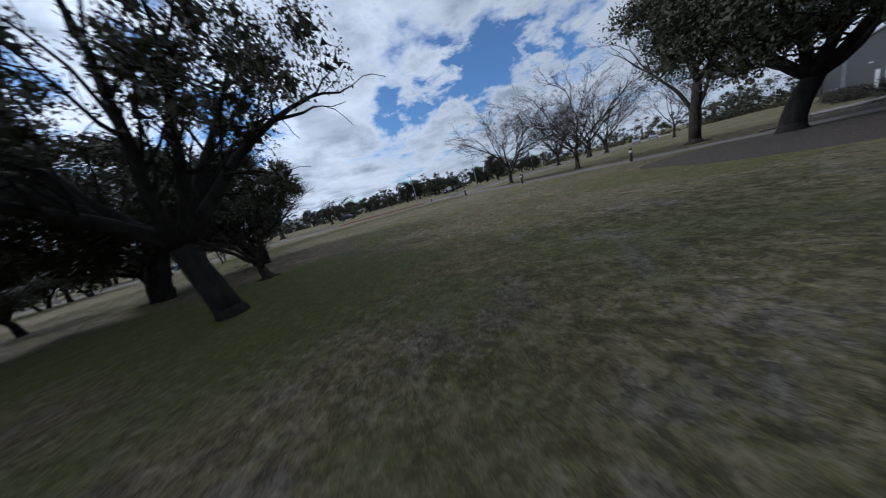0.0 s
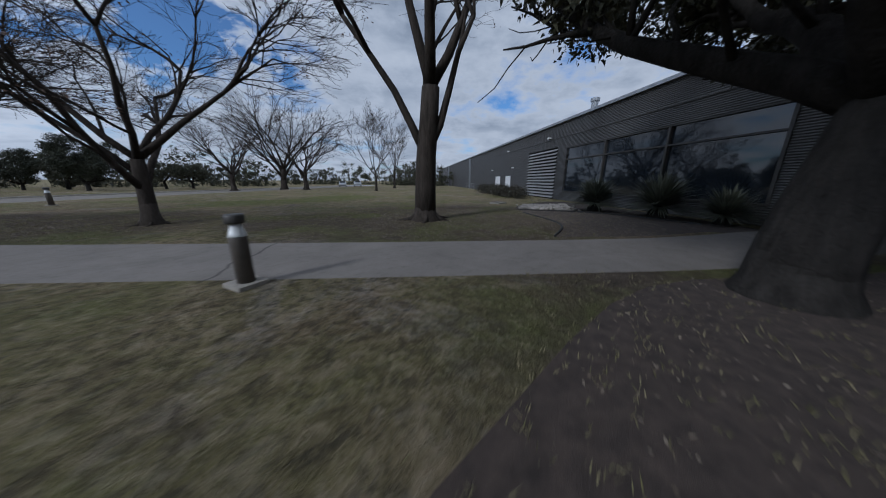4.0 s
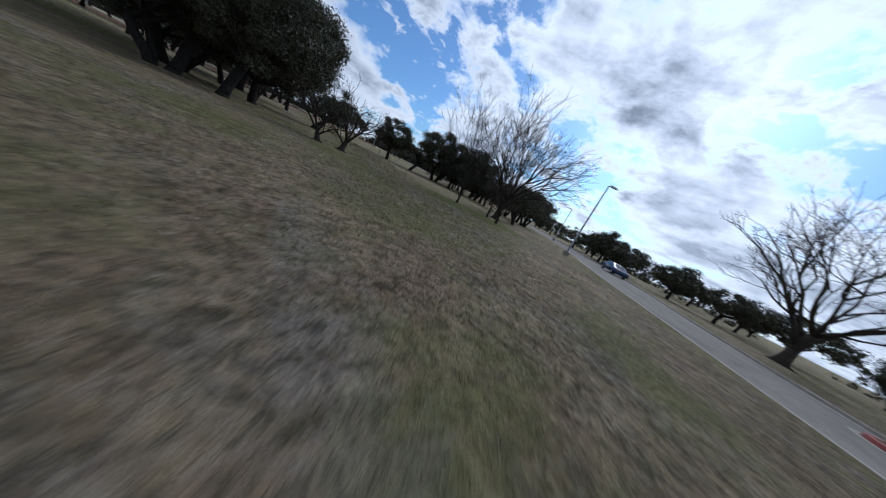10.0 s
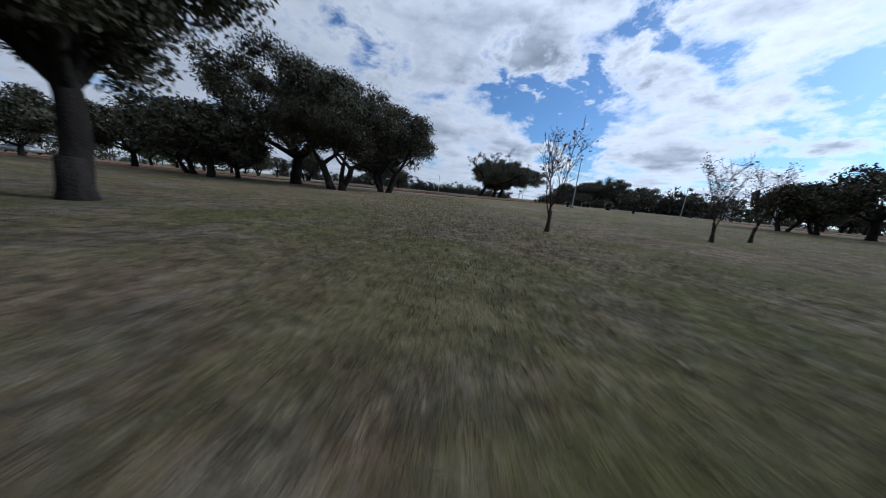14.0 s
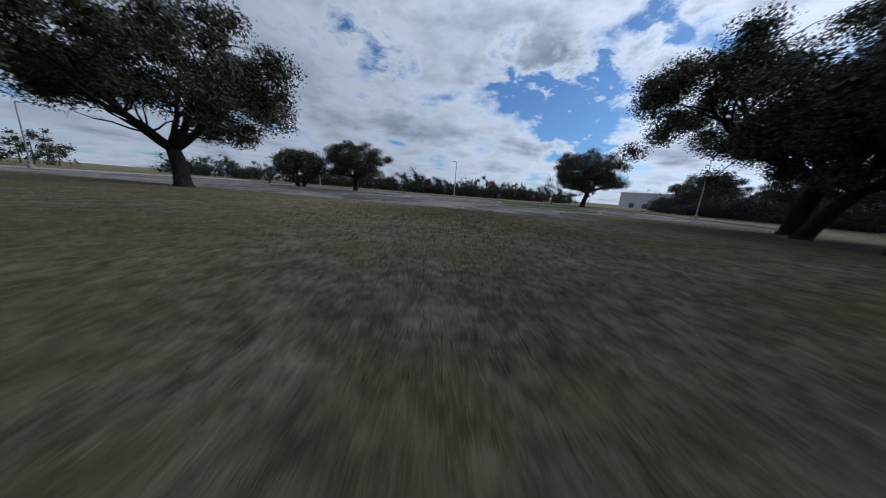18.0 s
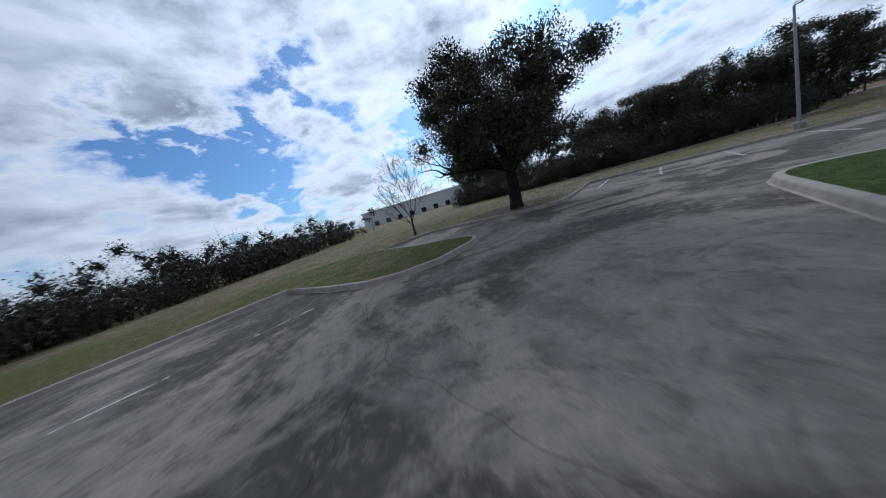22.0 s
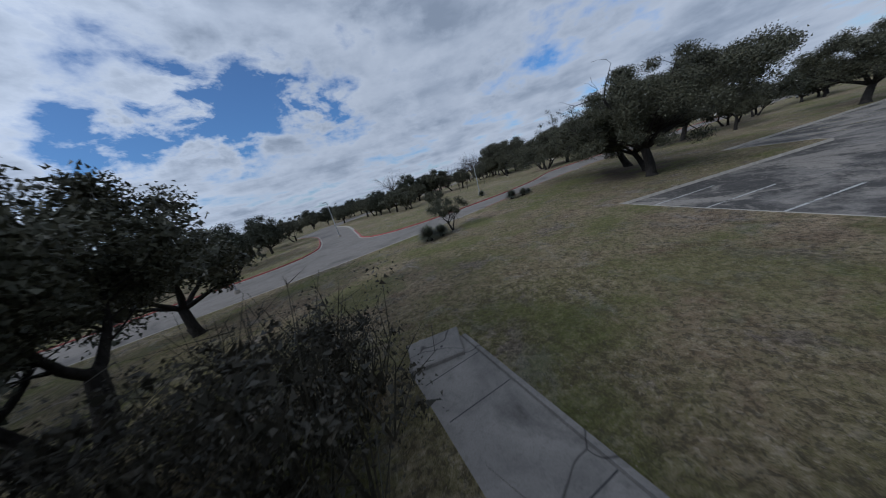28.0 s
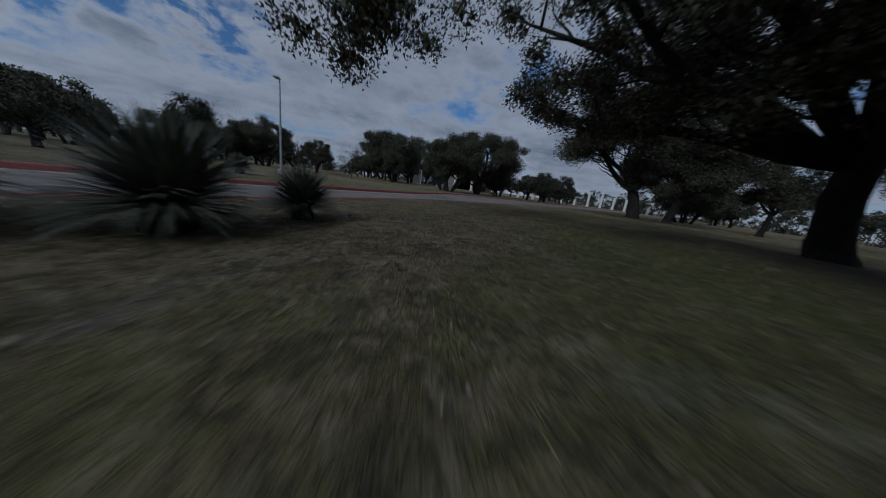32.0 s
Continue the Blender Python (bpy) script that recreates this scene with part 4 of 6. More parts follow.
        core = Vector((c.x - lean[0] * fork, c.y - lean[1] * fork)).length < radius * 0.55 and height * 0.35 < c.z < height * 0.9
        if (q.length > 1.0 + 0.22 * noise.noise(c * 0.35 + shift) and not (core and pull.length > 0.2)) or c.z < height * bottom or c.z > height - droop * max(0.0, c.xy.dot(cx.xy.normalized())):
            continue
        if any((c - e).length < 0.42 * puff[0] for e in centres):
            continue
        centres.append(c)
        radii.append(rng.uniform(*puff))
    if pull.length > 0.2:
        spare = [p for p in tips if all((p - e).length > 0.95 for e in centres)]
        puffs(crown, rg, spare, [0.5] * len(spare), leaves // 7, size)
    puffs(crown, rg, centres, radii, leaves, size)
    tree = thing(name, (0, 0, 0))
    part("trunk", wood, BARK_OAK, tree, "dark furrowed trunk", True)
    for g in arms:
        part("limb", g, BARK_OAK, tree, "", True)
    part("crown", crown, mat or LEAF_OAK, tree, "small dark green leaves in ragged clumps")
    return tree


def bare_tree(seed, height, spread, trunk_r, fork, lean=(0, 0), depth=5, kids=3, up=0.10, name="bare_tree", sparse=0.0, leaves=0, mat=None, first=5):
    """A leafless tree: a trunk that splits into ever thinner twigs."""
    rng = random.Random(seed)
    wood, fol = Geo(), Geo()
    d = Vector((lean[0], lean[1], 1)).normalized()
    flare(wood, trunk_r, 0.8, 12, Vector((0, 0, 0)), d, rng)
    pts, dirs = limb(rng, wood, Vector((0, 0, 0.1)), d, fork, trunk_r * 1.1, trunk_r * 0.82, 10, 0.06, steps=4)
    ends = []
    boughs = []

    def grow(p, d, L, r, lev):
        sides = 6 if lev == 0 else (5 if lev == 1 else (4 if lev == 2 else 3))
        ps, ds = limb(rng, boughs[-1], p, d, L, r, max(r * 0.42, 0.006), sides, 0.19 + 0.03 * lev, up * (0.35 if lev < 2 else 0.1), 4 if lev < 3 else 3)
        if lev >= depth - 1:
            ends.append(ps[-1])
            return
        n = kids + (1 if lev in (0, 1, 3) else 0)
        for i in range(n):
            j = rng.randint(1, len(ps) - 1) if i else len(ps) - 1
            f = rng.uniform(0.5, 0.78)
            nd = bend(rng, ds[j], 0.62 - 0.04 * lev)
            nd = (nd + Vector((nd.x, nd.y, 0)) * spread * 0.25 + Vector((0, 0, up))).normalized()
            grow(ps[j], nd, L * f, max(r * rng.uniform(0.40, 0.58), 0.007), lev + 1)

    top = pts[-1]
    for i in range(first):
        a = 6.283 * (i + rng.uniform(-.25, .25)) / first
        o = Vector((math.cos(a) * spread, math.sin(a) * spread, rng.uniform(0.75, 1.3))).normalized()
        start = top if i < 2 else pts[-1 - (i % 3)]
        boughs.append(Geo())
        grow(start, (o + d * 0.3).normalized(), (height - fork) * rng.uniform(0.46, 0.62), trunk_r * rng.uniform(0.40, 0.58), 0)
    if leaves:
        for e in ends:
            if rng.random() < leaves:
                cluster(rng, fol, e, 7, 0.14, 0.10)
    tree = thing(name, (0, 0, 0))
    part("trunk", wood, BARK_ELM, tree, "grey brown trunk", True)
    for g in boughs:
        part("bough", g, BARK_ELM, tree, "bough dividing into fine bare twigs", True)
    if leaves:
        part("crown", fol, mat or LEAF_RED, tree, "a few dead brown leaves left on the twigs")
    return tree


PROTO = {}


def proto(key, tree):
    PROTO[key] = [tree, False]


def plant(key, x, y, scale=1.0, turn=0.0, label="", category="tree", group="", tall=1.0, name=None):
    ob, used = PROTO[key]
    m = pose(x, y, on_ground(x, y), 0, 0, turn) @ Matrix.Diagonal((scale, scale, scale * tall, 1))
    if used:
        ob = copy_thing(ob, m)
    else:
        PROTO[key][1] = True
        ob.matrix_world = m
    tagged(ob, label, category, group)
    return ob


proto("oak_broad", oak(3, 8.0, 6.2, 0.33, 2.0, (0.08, 0.0), 7, 110, 390, 0.16))
proto("oak_lean", oak(11, 8.0, 5.6, 0.28, 2.6, (-0.42, -0.12), 6, 92, 390, 0.16, 0.28, off=(-0.8, -0.2)))
proto("oak_multi", oak(17, 7.8, 4.6, 0.25, 2.0, (0.0, 0.0), 8, 75, 310, 0.17, 0.26, stems=3))
proto("oak_up", oak(23, 7.4, 3.2, 0.20, 1.7, (0.03, 0.05), 7, 62, 400, 0.14, 0.20, puff=(0.55, 0.95)))
proto("oak_tall", oak(29, 9.6, 7.8, 0.37, 2.7, (0.10, -0.10), 9, 165, 450, 0.15, 0.22, off=(-0.8, 1.2), gap=0.10))
proto("oak_bowed", oak(33, 7.2, 7.0, 0.36, 2.6, (0.46, -0.38), 10, 205, 310, 0.13, 0.17, off=(4.8, -4.0), dome=0.6, droop=0.1, gap=0.10, puff=(0.55, 1.0)))
proto("oak_corner", oak(35, 8.2, 5.2, 0.32, 2.3, (0.02, 0.03), 8, 115, 520, 0.135, 0.29))
proto("oak_row", oak(31, 6.6, 4.4, 0.26, 1.8, (0.22, 0.1), 6, 60, 440, 0.10, 0.26, fine=False, dome=0.08))
proto("oak_row2", oak(37, 6.2, 3.8, 0.20, 1.6, (-0.2, 0.2), 6, 54, 440, 0.10, 0.26, stems=2, fine=False, dome=0.08))
proto("oak_mid", oak(31, 6.6, 4.4, 0.26, 1.8, (0.22, 0.1), 6, 60, 100, 0.26, 0.22, fine=False, dome=0.6))
proto("oak_mid2", oak(37, 6.2, 3.8, 0.20, 1.6, (-0.2, 0.2), 6, 54, 100, 0.26, 0.22, stems=2, fine=False, dome=0.6))
proto("oak_thin", oak(41, 8.6, 5.6, 0.30, 1.8, (-0.15, 0.25), 9, 84, 130, 0.13, 0.24, puff=(0.45, 0.85), dome=0.15))
proto("oak_tilt", oak(53, 5.0, 3.0, 0.20, 1.6, (0.72, 0.12), 8, 44, 200, 0.11, 0.20, off=(0.3, 0.1), puff=(0.4, 0.65), dome=0.25))
proto("oak_round", oak(61, 6.5, 3.3, 0.23, 1.9, (0.02, 0.03), 8, 84, 330, 0.14, 0.22, puff=(0.5, 0.9), dome=0.6))
proto("oak_feather", oak(57, 6.0, 3.8, 0.21, 2.0, (0.75, 0.15), 9, 62, 120, 0.10, 0.16, off=(0.6, 0.3), puff=(0.35, 0.65), dome=0.15))
proto("umbrella", oak(43, 3.1, 2.0, 0.075, 1.1, (0.1, 0.0), 6, 34, 220, 0.085, 0.50, stems=3, puff=(0.3, 0.5), dome=0.6))
proto("cedar", oak(47, 5.6, 2.3, 0.16, 0.9, (0, 0), 6, 62, 300, 0.12, 0.10, puff=(0.6, 0.9), fine=False, dome=0.8, mat=LEAF_CEDAR, name="juniper_tree"))
proto("vase", bare_tree(5, 10.5, 1.75, 0.24, 2.3, (0.04, 0.0), 6, 3, 0.07, leaves=0.06, first=7))
proto("tall", bare_tree(8, 13.0, 0.7, 0.38, 4.6, (0.03, 0.02), 6, 2, 0.2, leaves=0.05, first=6))
proto("wide", bare_tree(12, 7.0, 1.3, 0.20, 1.5, (0.1, 0.0), 5, 3, 0.10, first=7))
proto("gnarl", bare_tree(15, 6.2, 1.3, 0.30, 1.2, (0.25, 0.1), 5, 3, 0.05))
proto("thin", bare_tree(19, 6.0, 0.55, 0.07, 0.5, (0.1, 0.05), 5, 3, 0.25))
proto("small", bare_tree(21, 5.4, 0.85, 0.085, 1.5, (0.0, 0.05), 5, 3, 0.2))
proto("sapling", bare_tree(27, 3.4, 0.45, 0.06, 0.8, (0.05, 0.05), 4, 3, 0.3, leaves=0.25, first=3))

OAK = "mature live oak with a dark evergreen crown on the lawn"
BARE = "leafless park tree with fine bare twigs"
# by the building
plant("vase", -25.0, -95.4, 0.95, 40, "large vase-shaped bare tree beside the footpath")
plant("vase", -33.5, -90.8, 0.95, 160, "large bare tree with upswept limbs near the footpath")
plant("tall", -42.4, -87.4, 1.0, 0, "tall bare tree with a thick bark trunk and surface roots")
plant("oak_broad", -43.7, -78.6, 1.35, 200, "broad live oak shading the building entrance")
plant("oak_thin", -24.7, -59.6, 1.0, -91, "twisted oak with thinning dark foliage over green grass", tall=1.3)
plant("gnarl", -21.0, -62.6, 0.6, 30, "small crooked bare tree behind the twisted oak")
plant("wide", -29.6, -130.6, 1.6, 10, BARE)
plant("wide", -36.4, -131.0, 1.35, 100, BARE)
plant("wide", -39.6, -127.5, 1.0, 200, BARE)
plant("small", -48.8, -118.4, 1.75, 70, BARE)
plant("small", -56.0, -131.0, 1.2, 170, BARE)
# along the road
plant("wide", 23.7, -89.9, 1.15, 200, BARE)
plant("gnarl", 25.0, -104.6, 1.55, 120, "gnarled dark bare oak beyond the road")
for x, y, s, a, k in ((24.8, -62, 0.9, 0, "oak_row"), (25.2, -57.4, 0.95, 120, "oak_row2"), (24.4, -42.5, 0.95, 200, "oak_row"), (22.5, -63.5, 0.9, 250, "oak_row2"),
                      (13.2, -68.5, 0.8, 310, "oak_row2"), (24, -52, 1.0, 75, "oak_row"), (16.6, -46.0, 1.1, 20, "oak_multi"), (22.6, -51.6, 0.9, 140, "oak_row2"),
                      (17.8, -49.6, 1.4, 100, "cedar"), (19.9, -50.8, 1.0, 10, "cedar"), (26.4, -46.6, 1.2, 190, "cedar"), (28, -40, 1.0, 290, "oak_row"), (25, -60, 1.0, 33, "oak_row2")):
    plant(k, x, y, s, a, "dark evergreen oak in the row beside the road", group="trees beside the road")
plant("oak_feather", 11.5, -46.1, 1.05, 10, "feathery leaning oak with thin dark foliage beside the road")
plant("gnarl", 21.2, -55.8, 1.0, 200, "dark crooked bare tree at the end of the row")
plant("thin", 2.7, -70.2, 1.0, 0, "slender multi-branched bare tree on green grass")
plant("thin", 4.0, -73.6, 1.0, 80, "slender multi-branched bare tree on green grass")
plant("thin", 5.2, -71.5, 0.9, 150, "slender multi-branched bare tree on green grass")
plant("wide", 7.5, -70.5, 0.75, 190, BARE)
plant("gnarl", -6.2, -68.7, 0.85, 10, "leaning bare tree at the edge of the grove")
plant("gnarl", -7.6, -68.9, 0.7, 170, "leaning bare tree at the edge of the grove")
plant("oak_tilt", -5.8, -57.2, 0.88, 0, "strongly leaning oak with thinning foliage at the edge of the grove")
plant("gnarl", -10.1, -54.9, 0.7, 60, "small crooked bare tree under the oaks")
plant("oak_lean", -11.8, -66.9, 0.8, 230, "leaning live oak at the edge of the grove")
for x, y, s, a, k in ((-14.5, -60.5, 0.95, 40, "oak_multi"), (-15, -52.5, 1.0, 80, "oak_broad"), (-12.5, -54, 0.85, 60, "oak_lean"), (-17, -49, 0.95, 10, "oak_mid"),
                      (-10.5, -61.5, 0.9, 140, "oak_mid"), (-14, -66.2, 0.85, 220, "oak_multi")):
    plant(k, x, y, s, a, OAK, group="oaks of the grove")
plant("oak_round", 7.9, -44.1, 1.0, 0, "upright dense evergreen oak on the lawn")
plant("oak_lean", -9.9, -45.5, 1.15, 170, "leaning live oak with low spreading limbs")
plant("oak_broad", -11.6, -46.5, 1.15, 20, "broad live oak with a heavy trunk")
plant("oak_up", -6.0, -37.8, 1.0, 60, "tall live oak with a straight trunk", tall=1.25)
plant("sapling", 4.0, -35.2, 0.8, 0, "young thin sapling standing alone in the lawn")
plant("sapling", 10.7, -33.9, 1.0, 50, "small leaning sapling with reddish twigs")
plant("sapling", 13.6, -32.8, 1.0, 170, "small leaning sapling with reddish twigs")
# north of the dip
plant("oak_multi", -7.4, -20.9, 0.98, 30, "tall live oak with several trunks on the lawn")
plant("oak_broad", -12.5, -17.5, 0.95, 130, OAK)
plant("oak_multi", -4.6, -16.2, 0.98, 200, OAK)
plant("oak_mid", -16.5, -22, 0.9, 0, OAK)
plant("oak_mid2", -20.5, -19, 0.95, 80, OAK)
plant("oak_broad", -9.9, 7.5, 1.15, 300, "large live oak beside the red kerb")
plant("oak_corner", -10.9, 10.2, 1.1, 5, "tall live oak with a slender trunk beside the red kerb")
plant("oak_up", -11.9, 16.2, 0.95, 10, OAK)
plant("oak_broad", -14.4, 26.0, 0.78, 200, "spreading live oak near the parking lot")
plant("oak_tall", 17.2, 24.4, 1.0, 0, "massive live oak with a thick upright trunk")
plant("oak_lean", 14.6, 22.1, 1.1, 135, "live oak with a leaning trunk in a group of three")
plant("oak_bowed", 10.8, 17.3, 1.0, 0, "large live oak with a bowed leaning trunk")
# parking lot
plant("oak_corner", -12.0, 46.8, 0.82, 20, "live oak standing on the narrow tree island", group="parking lot trees", tall=0.86)
plant("oak_mid2", -21.8, 51.5, 0.9, 120, "live oak standing beyond the parking rows", group="parking lot trees")
plant("oak_mid2", -18.5, 45.6, 0.78, 300, "small live oak on the narrow tree island", group="parking lot trees")
plant("oak_corner", 22.55, 54.55, 1.0, 280, "dense live oak on a grassy corner of the parking lot", group="parking lot trees")
plant("small", 20.1, 60.9, 0.43, 0, "small bare tree with spreading twigs by the kerb")
plant("gnarl", -32, 60, 0.9, 60, BARE)
# end of the walk
plant("umbrella", 35.3, 18.9, 1.0, 40, "small umbrella-shaped tree with thin leaning trunks")
for x, y, s, a, k in ((54, 24, 1.1, 0, "oak_mid"), (52, 33, 1.02, 90, "oak_multi"), (51, 39, 0.95, 200, "oak_multi"), (53.5, 45.5, 0.76, 300, "oak_broad"), (53, 52, 0.82, 20, "oak_multi"), (48.5, 57, 1.2, 100, "gnarl"),
                      (55, 66, 1.0, 60, "oak_multi"), (57.5, 73, 1.0, 120, "oak_multi")):
    plant(k, x, y, s, a, "oak rising out of the dark thicket", group="thicket trees")
plant("oak_mid", 29.3, -6.1, 0.55, 40, "small dark oak beyond the drive", group="distant oaks")
far = random.Random(77)
for x0, y0, x1, y1, n, wob in ((30, -20, 47, -42, 9, 3), (56, -2, 90, 4, 8, 5), (58, -12, 75, -40, 7, 6), (-18, -14, -60, -22, 9, 5), (-24, -34, -70, -30, 10, 6), (-20, 10, -60, 12, 8, 4),
                               (34, -82, 62, -58, 9, 5), (0, -138, 60, -122, 10, 5), (38, -100, 80, -80, 7, 8), (-30, -142, 0, -134, 7, 5), (-40, -40, -55, -52, 6, 4), (-34, 30, -60, 40, 6, 5)):
    for i in range(n):
        t = (i + 0.5) / n
        x, y = x0 + (x1 - x0) * t + far.uniform(-wob, wob), y0 + (y1 - y0) * t + far.uniform(-wob, wob)
        if region((x, y)) in ("ground",):
            plant(far.choice(("oak_mid", "oak_mid2", "oak_mid", "cedar")), x, y, far.uniform(0.68, 0.98), far.uniform(0, 360), "dark evergreen oak in a distant stand", group="distant oaks")


def woods(line, depth, height, count, mat, label, seed, size=0.3, name="far_woods", n=44):
    """A belt of far trees and scrub: thin stems under many rounded masses of leaves."""
    rng = random.Random(seed)
    rg = np.random.default_rng(seed)
    crown = Geo()
    centres, radii = [], []
    for i in range(count):
        t = rng.random() * (len(line) - 1)
        k = int(t)
        p = Vector(line[k]).lerp(Vector(line[min(k + 1, len(line) - 1)]), t - k)
        c = Vector((p.x + rng.uniform(-depth, depth), p.y + rng.uniform(-depth, depth), 0))
        h = height * rng.choice((0.5, 0.7, 0.8, 1.0)) * rng.uniform(0.85, 1.15)
        crown.tube([c + Vector((0, 0, -0.2)), c + Vector((rng.uniform(-.4, .4), rng.uniform(-.4, .4), h * 0.8))], [0.12, 0.04], 4)
        for _ in range(11):
            w = rng.uniform(0.0, 0.95)
            wide = h * (0.40 - 0.30 * w)
            centres.append(c + Vector((rng.gauss(0, wide), rng.gauss(0, wide), h * w)))
            radii.append(h * rng.uniform(0.11, 0.25) * (1.15 - 0.4 * w))
    puffs(crown, rg, centres, radii, n, size, 0.8, 0.2)
    return tagged(part(name, crown, mat), label, "woods", kind="stuff")


woods([(60, 64), (66, 30), (72, 24)], 6, 7.0, 90, LEAF_CEDAR, "dark evergreen woods east of the lot", 2)
woods([(-110, -60), (-100, 0), (-75, 60)], 8, 7.5, 120, LEAF_OAK, "far line of oaks to the west", 3, 0.32, n=40)
woods([(-30, -165), (40, -150), (90, -110)], 8, 8.0, 130, LEAF_OAK, "far line of oaks beyond the road", 4, 0.32, n=40)
woods([(95, -90), (110, -30), (115, 20), (100, 50)], 8, 8.0, 130, LEAF_OAK, "far line of oaks to the east", 5, 0.32, n=40)
woods([(-80, -150), (-60, -190), (0, -200)], 8, 8.0, 70, LEAF_OAK, "far line of oaks beyond the building", 6, 0.32, n=40)


def thicket(line, width, height, count, seed, mat, label, size=0.075, name="thicket", n=74, fat=1.0):
    """Tangled scrub of uneven height: arching stems, bare twigs and small leaves."""
    rng = random.Random(seed)
    rg = np.random.default_rng(seed)
    g = Geo()
    centres, radii = [], []
    for i in range(count):
        t = rng.random() * (len(line) - 1)
        k = int(t)
        p = Vector(line[k]).lerp(Vector(line[min(k + 1, len(line) - 1)]), t - k)
        c = Vector((p.x + rng.uniform(-width, width), p.y + rng.uniform(-width, width), 0))
        if region((c.x, c.y)) == "ledge":
            continue
        swell = 0.75 + 0.9 * noise.noise(Vector((c.x * 0.23, c.y * 0.23, seed)))
        h = height * max(0.35, swell) * rng.uniform(0.75, 1.1)
        for _ in range(6):
            e = c + Vector((rng.gauss(0, .7), rng.gauss(0, .7), h * rng.uniform(.6, 1.12)))
            m = (c + e) / 2 + Vector((rng.gauss(0, .3), rng.gauss(0, .3), 0.1))
            g.tube([c, m, e], [0.028, 0.016, 0.004], 3)
            for _ in range(3):
                s = m.lerp(e, rng.random())
                g.tube([s, s + Vector((rng.gauss(0, .4), rng.gauss(0, .4), rng.uniform(-.1, .4)))], [0.008, 0.002], 3)
        for _ in range(4):
            centres.append(c + Vector((rng.gauss(0, .6), rng.gauss(0, .6), h * rng.uniform(0.1, 0.95))))
            radii.append(rng.uniform(0.3, 0.75) * fat)
    puffs(g, rg, centres, radii, n, size, 0.9, 0.22)
    return tagged(part(name, g, mat), label, "thicket", kind="stuff")


thicket([(45.0, 62), (45.6, 52), (46.4, 44), (47.2, 36)], 3.4, 3.4, 420, 9, LEAF_SCRUB, "dense tangled scrub beside the culvert ledge")
thicket([(51.0, 73.5), (48.6, 66), (46.8, 61)], 3.0, 4.9, 210, 10, LEAF_SCRUB, "dark scrub along the edge of the woods")
thicket([(-70, 80), (-30, 81), (5, 81), (40, 92)], 3.6, 5.0, 380, 14, LEAF_CEDAR, "dark belt of junipers and oaks behind the parking lot", 0.18, "far_woods", n=70, fat=1.7)
thicket([(-36, 77), (-12, 77.5), (8, 77), (26, 84)], 2.0, 3.9, 280, 12, LEAF_SCRUB, "leafless brush in front of the far junipers", 0.12, n=40, fat=1.2)


def yucca(seed, r, blades):
    """A ball of stiff narrow blades."""
    rng = random.Random(seed)
    g = Geo()
    for _ in range(blades):
        a, e = rng.uniform(0, 6.28), math.asin(rng.uniform(-0.15, 1))
        d = Vector((math.cos(a) * math.cos(e), math.sin(a) * math.cos(e), math.sin(e)))
        s = d.cross(Vector((0, 0, 1))).normalized() if abs(d.z) < .98 else Vector((1, 0, 0))
        L = r * rng.uniform(0.75, 1.1)
        p = Vector((0, 0, r * 0.32)) + d * r * 0.1
        n = len(g.v)
        droop = Vector((0, 0, -0.10 * L))
        w = 0.022
        g.v += [(p + s * w)[:], (p - s * w)[:], (p + d * L * 0.6 + s * w * 0.8)[:], (p + d * L * 0.6 - s * w * 0.8)[:], (p + d * L + droop)[:]]
        g.f += [(n, n + 1, n + 3, n + 2), (n + 2, n + 3, n + 4)]
    t = thing("yucca", (0, 0, 0))
    part("leaves", g, LEAF_YUCCA, t, "stiff grey green blades")
    st = Geo()
    st.lathe([(r * 0.26, -0.1), (r * 0.24, r * 0.15), (r * 0.16, r * 0.35)], 9)
    part("stem", st, BARK_OAK, t, "short dark stem of dead leaf bases")
    return t


proto("yucca", yucca(4, 1.0, 800))
for x, y, s, a in ((38.0, 20.1, 1.15, 0), (36.7, 19.8, 0.8, 70), (24.5, 12.5, 0.85, 40), (22.95, 12.75, 0.68, 100), (21.8, 12.2, 0.48, 10), (31.8, 3.3, 1.1, 30), (22.0, -1.2, 0.7, 60)):
    if s:
        plant("yucca", x, y, s, a, "spiky grey green yucca clump in the lawn", "shrub", "yucca clumps")
for x, y, k, a in ((-51.7, -86.2, 1.2, 20), (-51.7, -83.4, 1.3, 75), (-51.5, -81.3, 0.95, 140), (-49.6, -77.6, 0.8, 200), (-47.6, -73.2, 0.9, 260)):
    plant("yucca", x, y, k, a, "arching spiky shrub in the mulch bed by the windows", "shrub", "shrubs by the wall")


def shrub(seed, r, h, n, mat):
    rng = random.Random(seed)
    g = Geo()
    for _ in range(n):
        u = Vector((rng.gauss(0, 0.45), rng.gauss(0, 0.45), rng.uniform(0.05, 1)))
        c = Vector((u.x * r, u.y * r, u.z * h * (1 - 0.35 * (u.x ** 2 + u.y ** 2))))
        cluster(rng, g, c, 9, 0.12, 0.10)
    for _ in range(14):
        e = Vector((rng.gauss(0, .4) * r, rng.gauss(0, .4) * r, h * 0.8))
        g.tube([Vector((0, 0, -0.05)), e * 0.5, e], [0.02, 0.012, 0.004], 3)
    t = thing("shrub", (0, 0, 0))
    part("leaves", g, mat, t)
    return t


proto("shrub", shrub(6, 1.0, 0.95, 150, LEAF_SCRUB))
